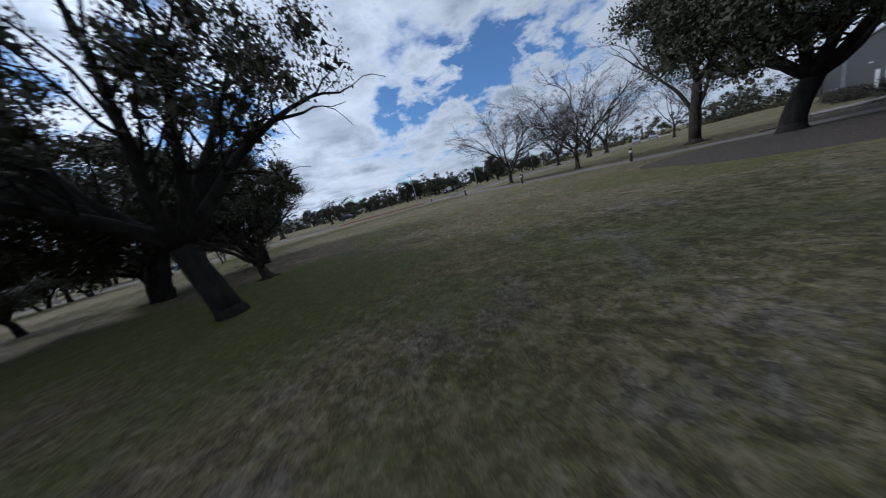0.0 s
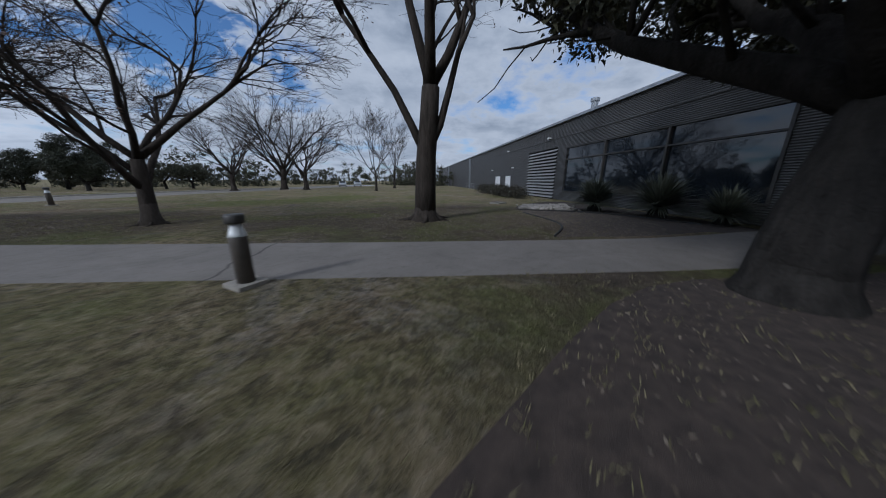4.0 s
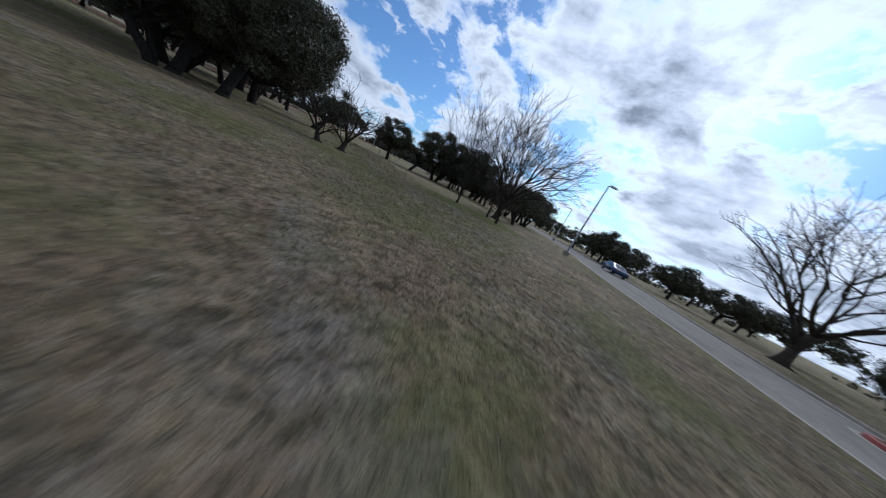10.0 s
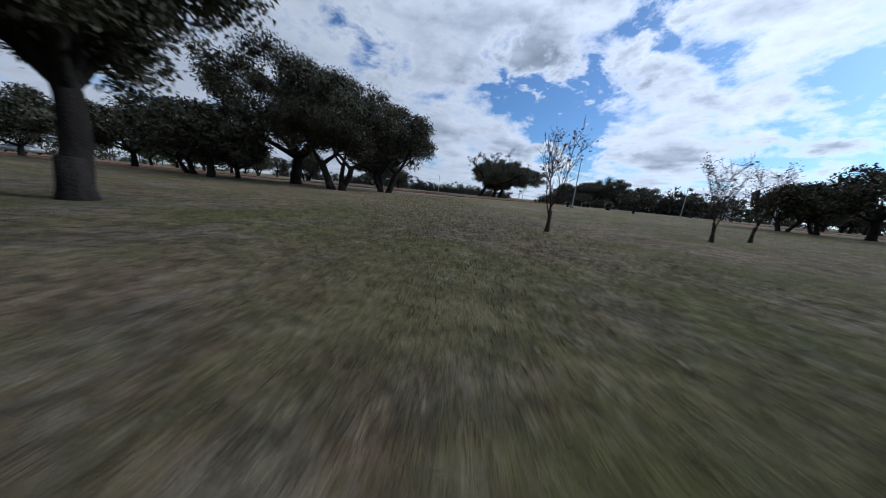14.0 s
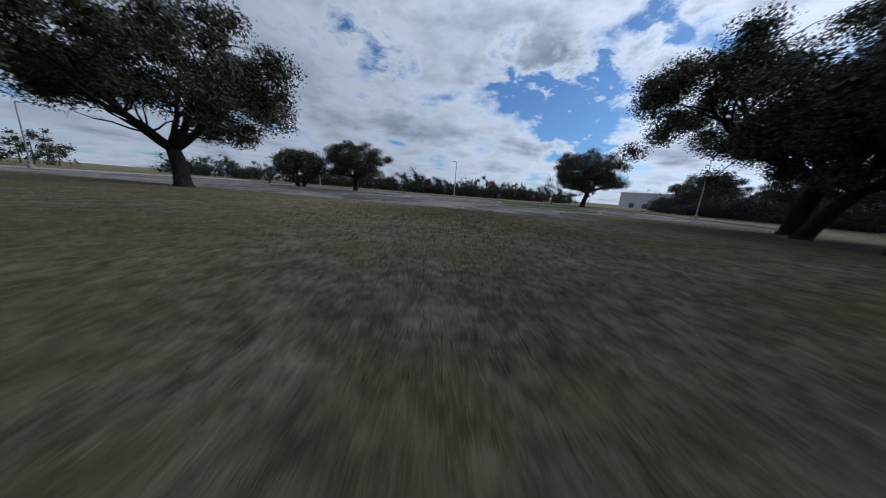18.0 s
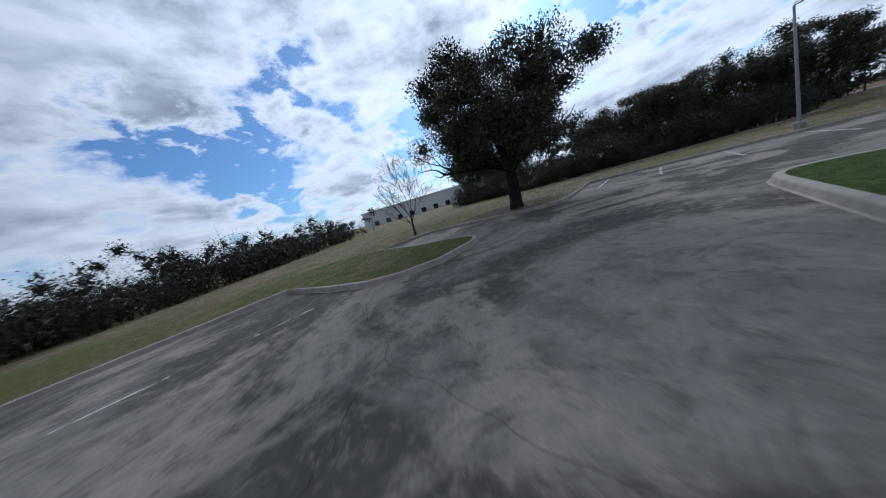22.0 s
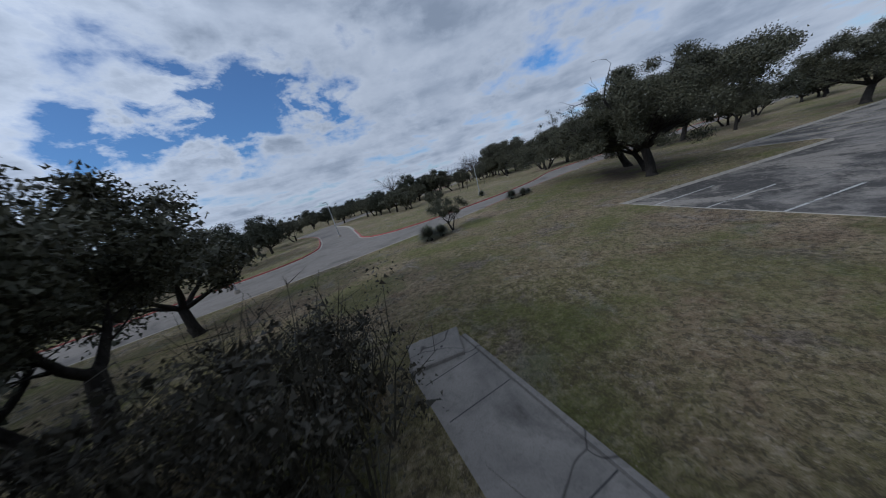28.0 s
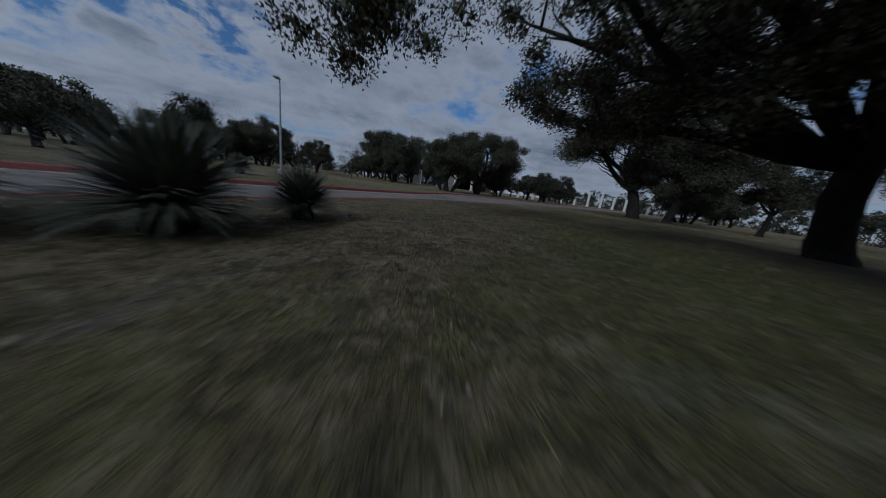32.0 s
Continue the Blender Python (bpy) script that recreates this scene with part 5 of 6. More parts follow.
for s, o in ((19.5, 3.0), (21.0, 2.9), (22.6, 3.1), (24.4, 2.9), (26.2, 3.0), (28.5, 2.9), (31, 2.8)):
    plant("shrub", -50.6 - 0.38 * s + 0.92 * o, -76.4 - 0.92 * s - 0.38 * o, 1.1, s * 50, "rounded olive green shrub along the metal wall", "shrub", "hedge by the wall")

# ---- the building ----
WALL_TURN = math.degrees(math.atan2(-0.92, -0.38))  # local x runs along the wall, local y into the lawn


def building():
    b = thing("building", (-50.6, -76.4, 0), WALL_TURN, "low charcoal metal-clad building with ribbon windows", "building", kind="structure")
    H = 6.1
    # local x along the wall, local y away from the lawn is negative
    for x0, x1, z0, z1 in ((3.5, 4.45, -0.3, H), (4.45, 17.25, 4.1, H), (4.45, 17.25, -0.3, 0.7), (17.25, 18.6, -0.3, H), (18.6, 24.2, 4.3, H), (24.2, 29.0, -0.6, H),
                           (29.0, 31.0, 2.2, H), (31.0, 32.9, -0.6, H), (32.9, 35.2, 2.2, H), (35.2, 120, -0.6, H)):
        w = Geo()
        w.box(x0, -0.3, z0, x1, 0.0, z1)
        part("wall", w, SIDING, b, "charcoal horizontally ribbed metal siding")
    w = Geo()
    w.box(119.7, -18, -0.6, 120, -0.3, H)
    part("wall", w, SIDING, b, "charcoal horizontally ribbed metal siding")
    w = Geo()
    w.box(-9, -18.3, -0.6, 120, -18, H)
    part("wall", w, SIDING, b, "charcoal horizontally ribbed metal siding")
    r = Geo()
    r.box(2.5, -18.6, H, 120.3, 0.16, H + 0.16)
    part("roof_edge", r, GALV, b, "pale grey metal roof edge")
    r2 = Geo()
    r2.box(2.6, -18.4, H + 0.16, 120.2, 0.0, H + 0.24)
    part("roof", r2, plain("roof_membrane", (0.3, 0.3, 0.3), 0.9), b)
    # ribbon window
    for i in range(3):
        x0 = 4.45 + i * 4.26
        for z0, z1 in ((0.75, 3.16), (3.23, 4.05)):
            pn = Geo()
            pn.box(x0 + 0.07, -0.14, z0 + 0.02, x0 + 4.2, -0.11, z1)
            part("pane", pn, GLASS, b, "dark reflecting window pane")
        fr = Geo()
        fr.box(x0 - 0.05, -0.2, 0.7, x0 + 0.06, 0.03, 4.1)
        fr.box(x0 + 0.06, -0.18, 3.16, x0 + 4.21, 0.02, 3.23)
        fr.box(x0 + 0.06, -0.18, 0.7, x0 + 4.21, 0.04, 0.77)
        fr.box(x0 + 0.06, -0.18, 4.04, x0 + 4.21, 0.02, 4.1)
        part("window_frame", fr, DARKPOLE, b, "dark aluminium window frame")
    # louvre
    for i in range(15):
        g = Geo()
        z = 0.10 + i * 0.278
        g.v += [(18.65, 0.10, z), (24.15, 0.10, z), (24.15, -0.08, z + 0.15), (18.65, -0.08, z + 0.15), (18.65, 0.10, z + 0.03), (24.15, 0.10, z + 0.03), (24.15, -0.08, z + 0.18), (18.65, -0.08, z + 0.18)]
        g.f += [(3, 2, 1, 0), (4, 5, 6, 7), (0, 1, 5, 4), (2, 3, 7, 6)]
        part("slat", g, LOUVRE, b, "pale grey louvre slat")
    # black sheet standing in for the shade between the slats
    lb = Geo()
    lb.box(18.6, -0.28, -0.3, 24.2, -0.2, 4.3)
    part("louvre_back", lb, RUBBER, b)
    # doors
    for x0, dw in ((29.06, 1.88), (32.96, 2.18)):
        d = Geo()
        d.box(x0, -0.1, -0.5, x0 + dw, -0.04, 2.15)
        dd = part("door", d, WHITEDOOR, b, "plain white steel door, closed")
        h = Geo()
        h.tube([(x0 + dw / 2 + 0.1, -0.02, 0.8), (x0 + dw / 2 + 0.1, 0.05, 0.8), (x0 + dw / 2 + 0.24, 0.05, 0.8)], [0.015] * 3, 6)
        part("handle", h, GALV, dd)
        fr = Geo()
        fr.box(x0 - 0.06, -0.14, -0.5, x0, 0.02, 2.2)
        fr.box(x0 + dw, -0.14, -0.5, x0 + dw + 0.04, 0.02, 2.2)
        fr.box(x0 + dw / 2 - 0.01, -0.038, -0.5, x0 + dw / 2 + 0.01, -0.03, 2.15)
        part("door_frame", fr, GALV, b)
    # downpipe, wall lamps, loading canopy rail
    for x in (52.0, 84.0):
        g = Geo()
        g.box(x, 0.0, 0, x + 0.35, 0.3, H - 0.2)
        part("downpipe", g, GALV, b, "grey square downpipe")
    for x, z in ((19.9, 5.1), (30.0, 5.05), (28.2, 3.0), (36.4, 3.0)):
        g = Geo()
        g.box(x, 0.0, z, x + 0.3, 0.22, z + 0.14)
        part("wall_lamp", g, LENS, b, "small white wall lamp")
    for x in (42.0, 44.0, 46.0, 48.0):
        g = Geo()
        g.tube([(x, 1.6, -0.1), (x, 1.6, 1.1)], [0.035, 0.035], 7)
        part("rail_post", g, GALV, b)
    g = Geo()
    for z in (0.6, 1.1):
        g.tube([(42, 1.6, z), (48, 1.6, z)], [0.03, 0.03], 7)
    part("rail", g, GALV, b, "galvanised guard rail")
    v = Geo()
    v.lathe([(0.22, H + 0.3), (0.22, H + 0.9), (0.30, H + 0.95), (0.30, H + 1.15), (0.18, H + 1.2)], 12, (15.9, -0.9))
    part("roof_vent", v, GALV, b, "round metal roof vent")
    pipe = Geo()
    pipe.box(3.6, 0.005, 4.95, 120, 0.03, 5.0)
    part("siding_joint", pipe, DARKPOLE, b)
    # entrance block with limestone piers, laid in large courses
    rng = random.Random(21)
    for x0, x1, y1, top in ((-1.9, 0.45, 0.3, 4.55), (-6.8, -5.2, 0.9, 4.6), (-11.2, -9.6, 0.9, 4.6)):
        e = Geo()
        e.box(x0 + 0.03, -2.5, 0, x1 - 0.03, y1 - 0.03, top)
        pier = part("stone_pier", e, MULCH, b, "pale limestone pier at the entrance")
        z, row = 0.0, 0
        while z < top - 0.1:
            h = min(0.57, top - z)
            cuts = [x0] + [x0 + (x1 - x0) * ((k + (0.5 if row % 2 else 0.0)) / 3) for k in range(0 if row % 2 else 1, 3)] + [x1]
            for p, q in zip(cuts, cuts[1:]):
                g = Geo()
                out = y1 + rng.uniform(-0.008, 0.012)
                g.box(p + 0.006, out - 0.5, z + 0.006, q - 0.006, out, z + h - 0.006)
                part("stone", g, STONE, pier)
            g = Geo()
            g.box(x0 - 0.012, -2.4, z + 0.006, x0 + 0.03, y1 - 0.52, z + h - 0.006)
            g.box(x1 - 0.03, -2.4, z + 0.006, x1 + 0.012, y1 - 0.52, z + h - 0.006)
            part("stone", g, STONE, pier)
            z += h
            row += 1
    e = Geo()
    e.box(-11.4, -18, 4.6, 3.6, 1.6, 5.1)
    part("canopy", e, DARKPOLE, b, "dark flat entrance canopy")
    e = Geo()
    e.box(0.45, -1.6, 0, 3.5, -1.5, 4.6)
    part("entrance_glass", e, GLASS, b, "dark glazed entrance doors")
    for x in (0.7, 1.3, 1.9, 2.5, 3.1):
        m = Geo()
        m.box(x, -1.5, 0, x + 0.08, -1.44, 4.5)
        part("mullion", m, DARKPOLE, b)
    e = Geo()
    e.box(-9.6, -2.4, 0, -1.9, -2.3, 4.6)
    part("opening", e, GLASS, b, "deep dark glazed bay")
    return b


def tile_far_buildings():
    b = thing("warehouse", (124, 117, -0.4), -60, "long pale precast warehouse far beyond the scrub", "building")
    g = Geo()
    g.box(-45, -10, 0, 45, 10, 7.5)
    part("wall", g, WALLPALE, b)
    g = Geo()
    g.box(-45.3, -10.3, 7.5, 45.3, 10.3, 7.9)
    part("roof_edge", g, WHITEDOOR, b)
    # dark panes standing in for trucks and dark openings along the wall's foot
    for i in range(14):
        g = Geo()
        g.box(-40 + i * 6, -10.15, 0.3, -37.8 + i * 6, -9.95, 2.6)
        part("window", g, GLASS, b)
    b = thing("office_block", (120, -150, 0), -30, "low pale office block behind the trees", "building")
    g = Geo()
    g.box(-30, -8, 0, 30, 8, 5.2)
    part("wall", g, WALLPALE, b)
    g = Geo()
    g.box(-30.3, -8.3, 5.2, 30.3, 8.3, 5.5)
    part("roof_edge", g, WHITEDOOR, b)
    for i in range(10):
        g = Geo()
        g.box(-28 + i * 5.7, 7.95, 1.2, -25 + i * 5.7, 8.12, 3.6)
        part("window", g, GLASS, b)


building()
tile_far_buildings()


def column(k):
    t = thing("white_column", (0, 0, 0))
    g = Geo()
    g.box(-0.45, -0.45, -0.2, 0.45, 0.45, 0.35)
    part("base", g, COLUMN, t)
    g = Geo()
    g.box(-0.33, -0.33, 0.35, 0.33, 0.33, 3.9)
    part("shaft", g, COLUMN, t)
    g = Geo()
    g.box(-0.42, -0.42, 3.9, 0.42, 0.42, 4.3)
    part("cap", g, COLUMN, t)
    return t


proto("column", column(0))
for k in range(19):
    plant("column", -22.3 - 4.9 * k, -51.0 + 2.45 * k, 1.0, 26, "square white rendered column in a long row", "column", "row of white columns")


def lamp_post(height, arm):
    t = thing("street_lamp", (0, 0, 0))
    g = Geo()
    g.lathe([(0.26, -0.2), (0.26, 0.32), (0.24, 0.36)], 14)
    part("footing", g, KERB, t, "round concrete footing")
    g = Geo()
    g.lathe([(0.15, 0.36), (0.15, 0.39), (0.085, 0.40), (0.065, height * 0.6), (0.05, height)], 12)
    part("pole", g, GALV, t, "tapered grey steel pole")
    g = Geo()
    g.tube([(0, 0, height - 0.05), (arm * 0.6, 0, height + 0.05), (arm, 0, height + 0.05)], [0.03, 0.028, 0.025], 8)
    part("arm", g, GALV, t)
    g = Geo()
    g.v += [(arm - 0.05, -0.14, height), (arm + 0.6, -0.17, height), (arm + 0.6, 0.17, height), (arm - 0.05, 0.14, height), (arm, -0.10, height + 0.14), (arm + 0.5, -0.11, height + 0.11), (arm + 0.5, 0.11, height + 0.11), (arm, 0.10, height + 0.14)]
    g.f += [(3, 2, 1, 0), (4, 5, 6, 7), (0, 1, 5, 4), (1, 2, 6, 5), (2, 3, 7, 6), (3, 0, 4, 7)]
    hd = part("lamp_head", g, GALV, t, "flat grey luminaire")
    g = Geo()
    g.box(arm + 0.06, -0.1, height - 0.015, arm + 0.5, 0.1, height - 0.002)
    part("lens", g, LENS, hd)
    return t


proto("lamp", lamp_post(6.4, 0.16))
for x, y, a in ((11.4, -76.0, -40), (1.75, 62.6, 180), (19.3, -7.7, 60), (-24, 62.5, 180), (-44, 40, 0), (48, -8, 20), (56, 14, 0), (36, -62, 120), (2, -112, 60), (-12, -118, 200)):
    plant("lamp", x, y, 1.0, a, "tall grey steel street lamp with a flat head", "street lamp", "street lamps")


plant("lamp", 28.7, 41.3, 0.9, 200, "tall grey steel street lamp beside the parking lot", "street lamp", "street lamps")


def bollard():
    t = thing("bollard_light", (0, 0, 0))
    g = Geo()
    g.box(-0.21, -0.21, -0.2, 0.21, 0.21, 0.06)
    part("footing", g, KERB, t, "square concrete pad")
    g = Geo()
    g.lathe([(0.115, 0.05), (0.115, 0.72), (0.11, 0.74)], 18)
    part("post", g, WOODPOST, t, "dark brown cylindrical post", True)
    g = Geo()
    g.lathe([(0.115, 0.74), (0.11, 0.76), (0.06, 0.93)], 18)
    part("lens", g, LENS, t, "pale conical light lens", True)
    g = Geo()
    g.lathe([(0.12, 0.93), (0.125, 0.95), (0.125, 1.03), (0.115, 1.05)], 18)
    part("cap", g, DARKPOLE, t, "dark round cap", True)
    return t


proto("bollard", bollard())
for x, y in ((-37.2, -82.6), (-27.9, -87.35), (-19.05, -92.1), (-11.0, -96.2), (-25.4, -102.6), (-46.5, -76.4)):
    plant("bollard", x, y, 1.0, 35, "dark brown bollard light with a pale conical lens", "bollard", "bollard lights")


def sign_post():
    t = thing("road_sign", (-13.9, -99.4, 0), 40, "small white road sign on two posts at the path end", "sign")
    for o in (-0.55, 0.55):
        g = Geo()
        g.tube([(o, 0, -0.2), (o, 0, 1.75)], [0.03, 0.03], 8)
        part("post", g, GALV, t)
    g = Geo()
    g.box(0.25, -0.03, 1.15, 0.85, 0.0, 1.75)
    part("panel", g, WHITEDOOR, t, "plain white sign panel")
    g = Geo()
    g.box(-0.9, -0.09, -0.02, 0.9, 0.09, 0.12)
    part("wheel_stop", g, KERB, t)


sign_post()


def car(paint):
    t = thing("car", (0, 0, 0))
    L, W = 4.5, 1.78
    prof = [(-2.2, 0.32), (-2.25, 0.62), (-2.05, 0.86), (-1.2, 0.95), (-0.55, 1.38), (0.75, 1.44), (1.55, 1.02), (2.15, 0.92), (2.25, 0.6), (2.2, 0.32)]
    g = Geo()
    for y, k in ((-W / 2, 0.94), (-W / 2 + 0.14, 1.0), (W / 2 - 0.14, 1.0), (W / 2, 0.94)):
        for x, z in prof:
            g.v.append((x * (0.985 if k < 1 else 1), y * (1 if z < 1 else 0.86), z * (1 if k == 1 else (0.985 if z > 0.9 else 1.0))))
    n = len(prof)
    for r in range(3):
        for i in range(n):
            j = (i + 1) % n
            g.f.append((r * n + i, r * n + j, (r + 1) * n + j, (r + 1) * n + i))
    g.f.append(tuple(reversed(range(n))))
    g.f.append(tuple(range(3 * n, 4 * n)))
    part("body", g, paint, t, "", True)
    for y in (-1, 1):
        w = Geo()
        yy = y * (W / 2 * 0.86 + 0.012)
        w.v += [(-0.98, y * (W / 2 + 0.004), 0.98), (-0.5, yy, 1.33), (0.68, yy, 1.38), (1.30, y * (W / 2 + 0.004), 1.0)]
        w.f.append((0, 1, 2, 3))
        part("window", w, GLASS, t, "dark side window")
    for x0, z0, x1, z1 in ((-1.17, 0.985, -0.58, 1.375), (1.52, 1.055, 0.80, 1.435)):
        w = Geo()
        w.v += [(x0, -0.68, z0), (x0, 0.68, z0), (x1, 0.62, z1 + 0.015), (x1, -0.62, z1 + 0.015)]
        w.f.append((0, 1, 2, 3))
        part("windscreen", w, GLASS, t)
    for x in (-1.35, 1.35):
        for y in (-1, 1):
            ty = Geo()
            yy = y * (W / 2 - 0.09)
            ty.tube([(x, yy - 0.1, 0.32), (x, yy - 0.06, 0.32), (x, yy + 0.06, 0.32), (x, yy + 0.1, 0.32)], [0.28, 0.32, 0.32, 0.28], 18)
            wh = part("wheel", ty, RUBBER, t)
            rm = Geo()
            rm.tube([(x, yy - 0.105, 0.32), (x, yy + 0.105, 0.32)], [0.2, 0.2], 14)
            part("rim", rm, GALV, wh)
    for y in (-0.6, 0.6):
        h = Geo()
        h.box(2.16, y - 0.16, 0.66, 2.262, y + 0.16, 0.78)
        part("headlight", h, LENS, t)
        h = Geo()
        h.box(-2.262, y - 0.14, 0.68, -2.16, y + 0.14, 0.8)
        part("tail_light", h, RED, t)
    return t


for key, paint in (("car_blue", CARBLUE), ("car_black", CARBLACK), ("car_silver", CARSILVER)):
    proto(key, car(paint))
plant("car_blue", 28.5, -75.2, 1.0, 40, "dark blue parked car at the roadside", "car")
plant("car_black", 22.0, -107.5, 1.0, 35, "black parked car beyond the median", "car")
plant("car_black", -2.0, -124, 1.0, 60, "black parked car far beyond the road", "car")
plant("car_silver", -66, 3, 1.0, 5, "silver parked car in the distance", "car")
plant("car_silver", -52, -148, 1.0, 80, "silver parked car in the distance", "car")
plant("car_silver", -49, -152, 1.0, 80, "silver parked car in the distance", "car")


def inlet():
    """Storm drain inlet in the red kerb with its concrete cover."""
    t = thing("storm_drain", (4.5, 3.08, gz(4.5, 3.08)), 16, "pale concrete storm drain cover behind the red kerb", "storm drain")
    g = Geo()
    g.box(-1.15, -0.33, -0.2, 1.3, 0.42, 0.022)
    part("cover", g, SIDEWALK, t)
    g = Geo()
    g.lathe([(0.26, 0.022), (0.26, 0.030), (0.24, 0.032)], 18, (0.35, 0.06))
    part("manhole_lid", g, GALV, t, "round dark iron lid")
    # solid black box on the kerb face for the shaded inside of the slot
    g = Geo()
    g.box(-0.95, -0.66, -0.145, 1.2, -0.585, -0.035)
    part("opening", g, RUBBER, t, "black strip standing in for the shaded slot")


inlet()


def gutter():
    def across(y):
        return 1.47 + 0.012 * (y + 4.0)

    g = Geo()
    rows = [1.45 - i * 0.72 for i in range(15)]
    for i, y in enumerate(rows):
        for o, h in ((0.0, 0.001), (0.01, 0.005), (0.52, 0.005), (0.53, 0.001)):
            g.v.append((across(y) + o, y + o * 0.8, gz(1.5, y) - DROP + h))
        if i:
            m = 4 * i
            for k in range(3):
                g.f.append((m - 4 + k, m - 3 + k, m + k + 1, m + k))
    tagged(part("drain_channel", g, SIDEWALK), "pale concrete drainage strip across the road", "road", kind="structure")
    for o in (-0.015, 0.545):
        j = Geo()
        for i, y in enumerate(rows):
            for e in (-0.006, 0.006):
                j.v.append((across(y) + o + e, y + o * 0.8, gz(1.5, y) - DROP + 0.006))
            if i:
                m = 2 * i
                j.f.append((m - 2, m - 1, m + 1, m))
        tagged(part("road_joint", j, RUBBER), "dark sealed joint in the concrete road", "road joint", kind="structure")


gutter()


def ledge_details():
    """Joints across the culvert top, its raised rim and the block at its end."""
    west, east = smooth_line(LEDGE[:4], 0.7), smooth_line([LEDGE[7], LEDGE[6], LEDGE[5]], 0.7)
    rim = Geo()
    for i, (x, y) in enumerate(west):
        for o, h in ((-0.02, -0.1), (-0.02, 0.045), (0.02, 0.055), (0.11, 0.055), (0.14, 0.0)):
            rim.v.append((x + o, y, gz(x, y) + h))
        if i:
            for k in range(4):
                n = 5 * (i - 1) + k
                rim.f.append((n, n + 1, n + 6, n + 5))
    tagged(part("ledge_rim", rim, LEDGE_TOP), "low worn rim along the culvert top", "ledge", kind="structure")
    for k in range(1, 10):
        p, q = Vector(west[min(len(west) - 1, k * len(west) // 10)]), Vector(east[min(len(east) - 1, k * len(east) // 10)])
        d = (q - p).normalized() * 0.15
        g = Geo()
        for e in (p + d, q - d):
            for o in (-0.014, 0.014):
                g.v.append((e.x, e.y + o, gz(e.x, e.y) + 0.004))
        g.f.append((0, 1, 3, 2))
        tagged(part("ledge_joint", g, TAR), "dark open joint across the culvert top", "joint", kind="structure")
    t = thing("culvert_block", (42.0, 35.1, 0), -8, "worn brown concrete block at the end of the culvert", "block", kind="structure")
    g = Geo()
    g.v += [(-0.95, -0.75, -0.3), (0.85, -0.62, -0.3), (0.75, 0.75, -0.3), (-0.85, 0.65, -0.3), (-0.92, -0.72, 0.10), (0.82, -0.59, 0.10), (0.72, 0.72, 0.10), (-0.82, 0.62, 0.10), (-0.88, -0.68, 0.13), (0.78, -0.55, 0.13), (0.68, 0.68, 0.13), (-0.78, 0.58, 0.13)]
    g.f += [(8, 9, 10, 11)] + [(a, (a + 1) % 4, (a + 1) % 4 + 4, a + 4) for a in range(4)] + [(a + 4, (a + 1) % 4 + 4, (a + 1) % 4 + 8, a + 8) for a in range(4)]
    part("slab", g, LEDGE_TOP, t)
    # black disc on the slab in place of the hole's shaded inside
    g = Geo()
    g.lathe([(0.045, 0.128), (0.045, 0.134), (0.03, 0.136)], 12, (-0.25, 0.1))
    part("hole", g, RUBBER, t, "small black disc standing in for the shaded lifting hole")


ledge_details()

# ---- litter and blades near the camera's line ----


def scatter(name, label, category, count, seed, where, make, mat):
    rng = random.Random(seed)
    g = Geo()
    n = guard = 0
    while n < count and guard < count * 6:
        guard += 1
        p = where(rng)
        if region(p) not in ("ground", "bed", "bed_e", "island", "peninsula"):
            continue
        make(rng, g, p)
        n += 1
    return tagged(part(name, g, mat), label, category, kind="stuff")


def along(line, width):
    def where(rng):
        t = rng.random() * (len(line) - 1)
        k = int(t)
        a, b = Vector(line[k]), Vector(line[min(k + 1, len(line) - 1)])
        p = a.lerp(b, t - k)
        return (p.x + rng.gauss(0, width), p.y + rng.gauss(0, width))
    return where


def disc(cx, cy, r):
    def where(rng):
        a, q = rng.uniform(0, 6.28), r * math.sqrt(rng.random())
        return (cx + q * math.cos(a), cy + q * math.sin(a))
    return where


def fallen(rng, g, p):
    z = gz(*p) + 0.012
    a = rng.uniform(0, 6.28)
    d = Vector((math.cos(a), math.sin(a), rng.uniform(-0.1, 0.45))).normalized()
    s = d.cross(Vector((rng.uniform(-.4, .4), rng.uniform(-.4, .4), 1))).normalized()
    g.leaf(Vector((p[0], p[1], z)), d, s, rng.uniform(0.026, 0.062), rng.uniform(0.016, 0.036))


def tuft(rng, g, p):
    z = gz(*p)
    for _ in range(4):
        a = rng.uniform(0, 6.28)
        h = rng.uniform(0.03, 0.075)
        o = Vector((p[0] + rng.gauss(0, 0.03), p[1] + rng.gauss(0, 0.03), z - 0.005))
        s = Vector((math.cos(a), math.sin(a), 0)) * 0.006
        tip = o + Vector((rng.gauss(0, 0.03), rng.gauss(0, 0.03), h))
        n = len(g.v)
        g.v += [(o - s)[:], (o + s)[:], tip[:]]
        g.f.append((n, n + 1, n + 2))


LINE_1 = [(-33.4, -56.6), (-29.4, -61.8), (-29.2, -68.4), (-33, -73), (-41.9, -80.1)]
LINE_2 = [(-46, -85), (-43.4, -88.7), (-37.7, -91.3), (-31, -91.5), (-25, -93)]
LINE_3 = [(-18, -90.5), (-11.1, -85.7), (-5.1, -77), (-1.3, -65), (0, -54), (1, -40), (1, -30), (0.5, -12)]
LINE_4 = [(0, 3), (-0.2, 12), (-0.3, 24)]
LINE_5 = [(21, 61.5), (27.5, 63.4), (35.7, 58.3), (38, 52), (37, 44), (40.7, 36.3), (35, 30), (28.8, 23.5), (22.5, 16), (16, 9.5)]
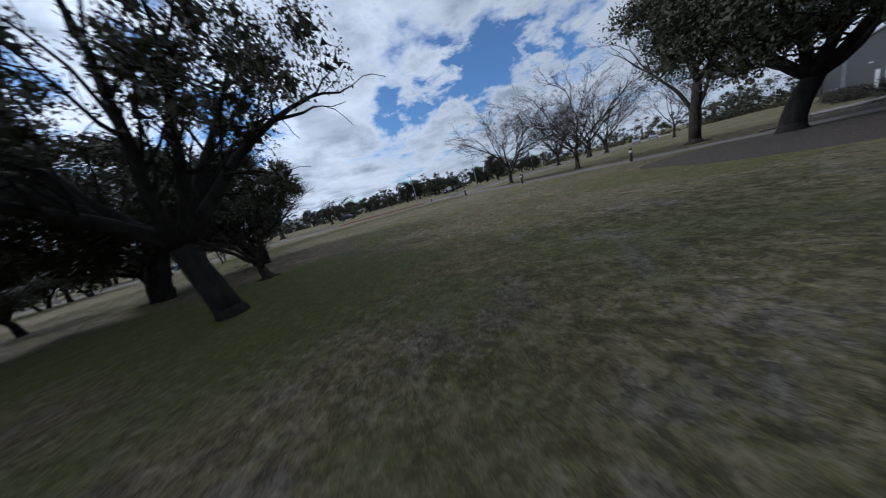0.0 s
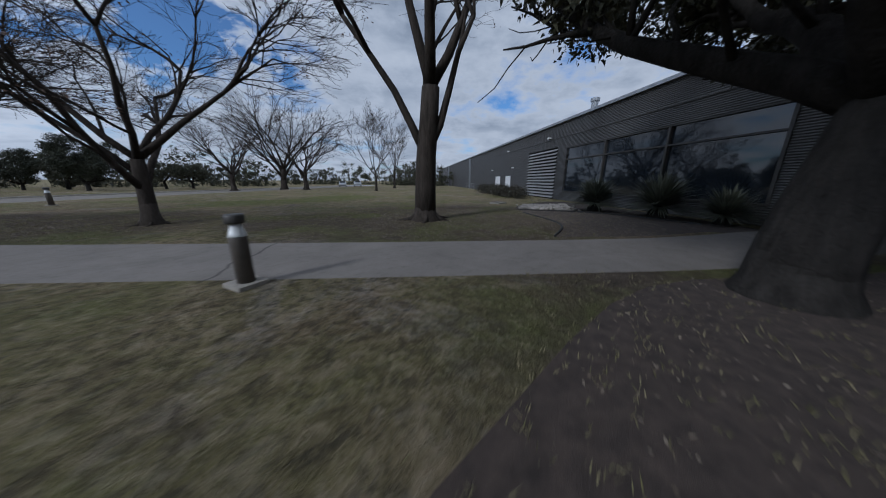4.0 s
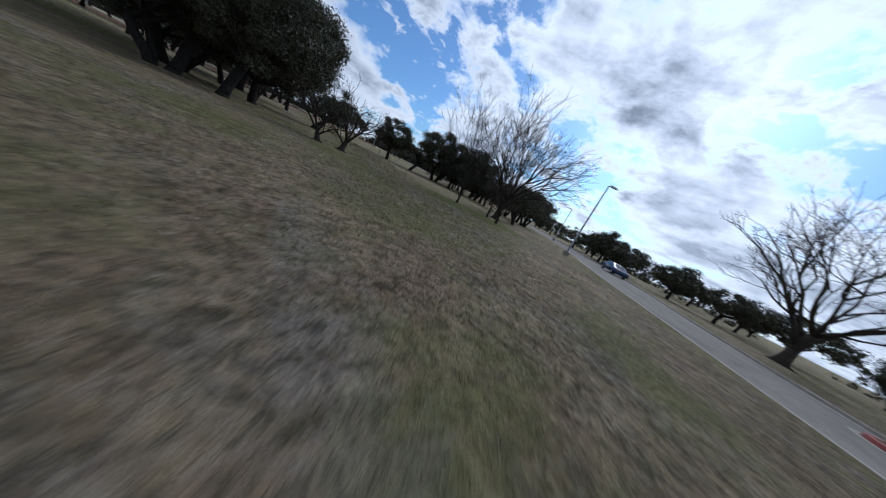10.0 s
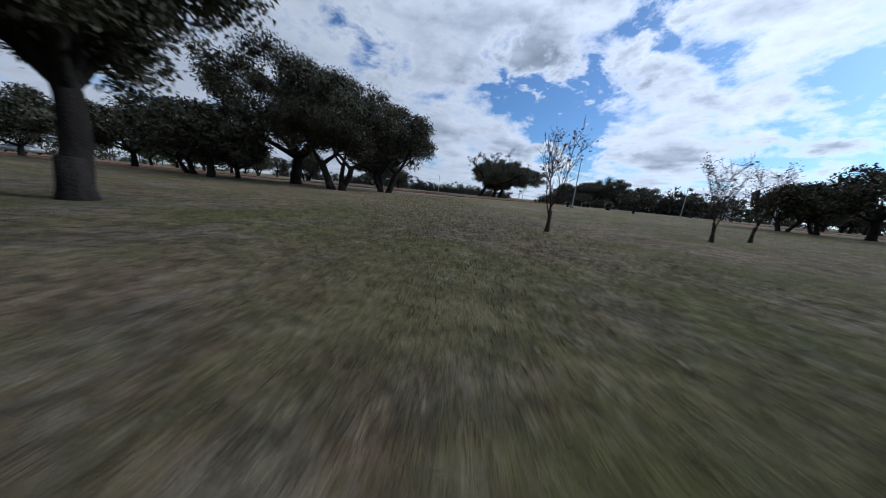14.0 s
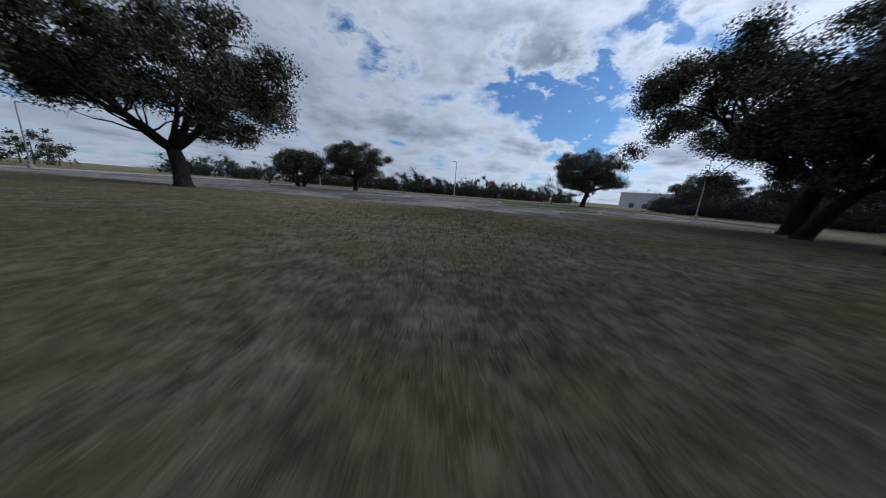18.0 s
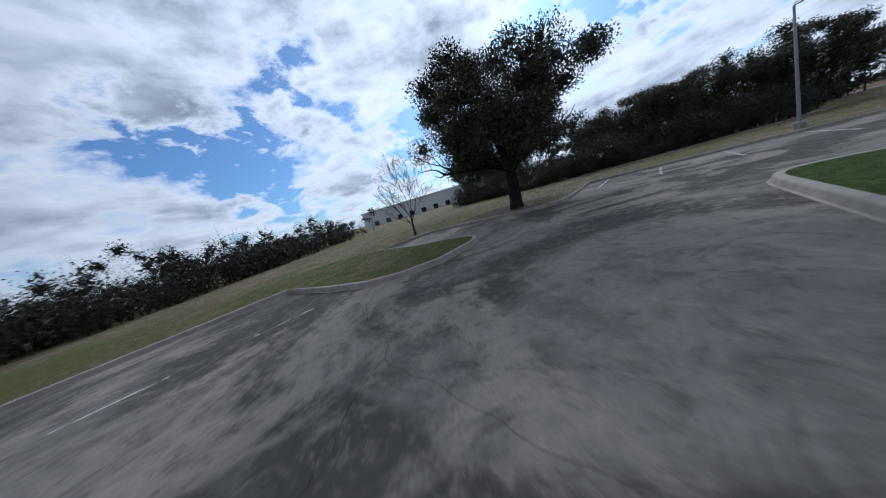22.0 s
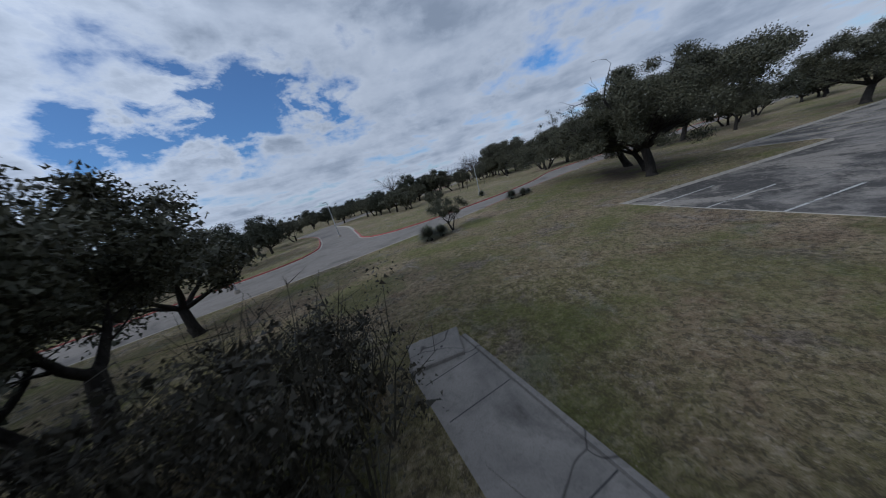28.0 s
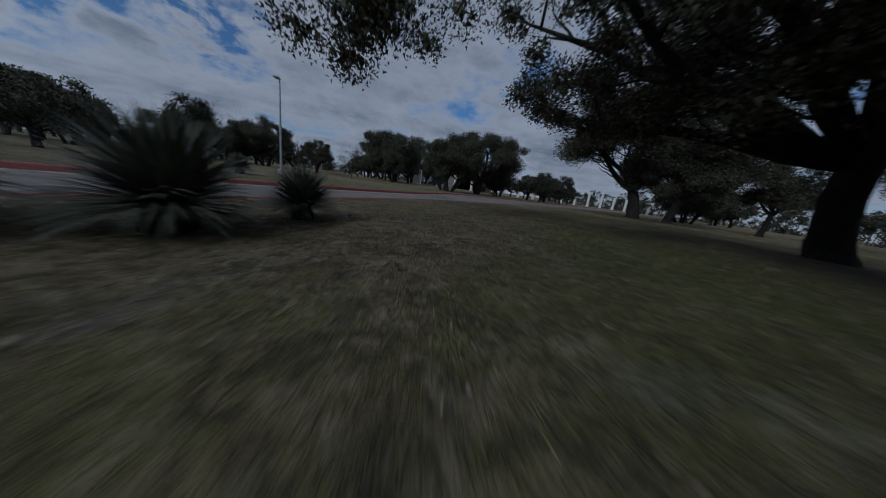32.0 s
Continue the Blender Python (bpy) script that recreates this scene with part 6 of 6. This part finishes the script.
for i, (ln, n, w) in enumerate(((LINE_1, 9000, 2.6), (LINE_2, 6000, 2.2), (LINE_3, 22000, 2.4), (LINE_4, 9000, 2.2), (LINE_5, 16000, 2.6))):
    scatter("grass_blades", "short dry and green grass blades on the lawn", "grass", n, 40 + i, along(ln, w), tuft, BLADE)
scatter("fallen_leaves", "pale dry leaves on the mulch by the entrance", "leaves", 2500, 67, disc(-42.5, -74.8, 5.0), fallen, LEAF_DRY)
scatter("fallen_leaves", "pale dry leaves fallen over the ground", "leaves", 13000, 60, along(LINE_2, 2.4), fallen, LEAF_DRY)
scatter("fallen_leaves", "pale dry leaves fallen on the mulch", "leaves", 9000, 66, disc(-46.5, -85.5, 4.2), fallen, LEAF_DRY)
scatter("fallen_leaves", "pale dry leaves fallen over the ground", "leaves", 9000, 61, disc(-43.8, -86.3, 4.2), fallen, LEAF_DRY)
scatter("fallen_leaves", "scattered dry leaves in the lawn", "leaves", 3500, 62, along(LINE_3, 4), fallen, LEAF_DRY)
scatter("fallen_leaves", "scattered dry leaves in the lawn", "leaves", 2500, 63, along(LINE_5, 3), fallen, LEAF_DRY)
scatter("fallen_leaves", "dry leaves under the oak on the corner", "leaves", 1500, 64, disc(22.9, 58.5, 4), fallen, LEAF_DRY)
scatter("fallen_leaves", "pale leaves against the end of the ledge", "leaves", 900, 65, disc(42.6, 32.6, 1.5), fallen, LEAF_DRY)


def valve_box():
    """A shallow concrete frame round a buried valve."""
    t = thing("valve_box", (-50.2, -92.1, 0), 22, "pale concrete frame of a valve box in the lawn", "valve box")
    for x0, y0, x1, y1 in ((-0.55, -0.35, 0.55, -0.28), (-0.55, 0.28, 0.55, 0.35), (-0.55, -0.28, -0.48, 0.28), (0.48, -0.28, 0.55, 0.28)):
        g = Geo()
        g.box(x0, y0, -0.1, x1, y1, 0.09)
        part("frame_side", g, KERB, t)
    g = Geo()
    g.box(-0.48, -0.28, -0.1, 0.48, 0.28, 0.02)
    part("lid", g, MULCH, t, "dirty sunken lid")


valve_box()


def bed_edging():
    """Black edging between the lawn and the mulch bed."""
    g = Geo()
    for line in ([(-44.2, -82.75), (-45.8, -83.7), (-46.7, -84.9), (-47.6, -87.2)], [(-48.4, -88.4), (-49.7, -87.1), (-50.6, -85.7), (-51.0, -84.0), (-50.7, -81.6)]):
        run = smooth_line(line, 0.5)
        g.tube([(x, y, 0.02) for x, y in run], [0.035] * len(run), 6)
    tagged(part("bed_edging", g, RUBBER), "black rounded edging along the mulch bed", "edging", kind="structure")


bed_edging()


def rock_patch():
    """River rocks at the end of the mulch bed."""
    rng = random.Random(8)
    base = []
    for k in range(4):
        bm = bmesh.new()
        bmesh.ops.create_icosphere(bm, subdivisions=1, radius=0.095)
        for v in bm.verts:
            v.co *= rng.uniform(0.78, 1.2)
            v.co.z *= 0.62
        me = bpy.data.meshes.new("rock")
        bm.to_mesh(me)
        bm.free()
        me.materials.append(ROCK)
        base.append(me)
    bed = thing("rock_bed", (-52.0, -90.8, 0), 0, "bed of pale rounded river rocks beside the mulch", "rock bed", kind="structure")
    for i in range(280):
        u, w = rng.random(), rng.random()
        a, b = Vector((-48.9, -88.7)).lerp(Vector((-50.9, -86.4)), w), Vector((-50.6, -90.2)).lerp(Vector((-53.9, -89.6)), w)
        x, y = (a.lerp(b, u) + Vector((52.0 + rng.gauss(0, 0.12), 90.8 + rng.gauss(0, 0.12))))[:]
        ob = new("rock", base[i % 4])
        ob.parent = bed
        s = rng.uniform(0.6, 1.35)
        ob.matrix_basis = pose(x, y, 0.035, rng.uniform(-20, 20), rng.uniform(-20, 20), rng.uniform(0, 360)) @ Matrix.Diagonal((s, s, s, 1))


rock_patch()
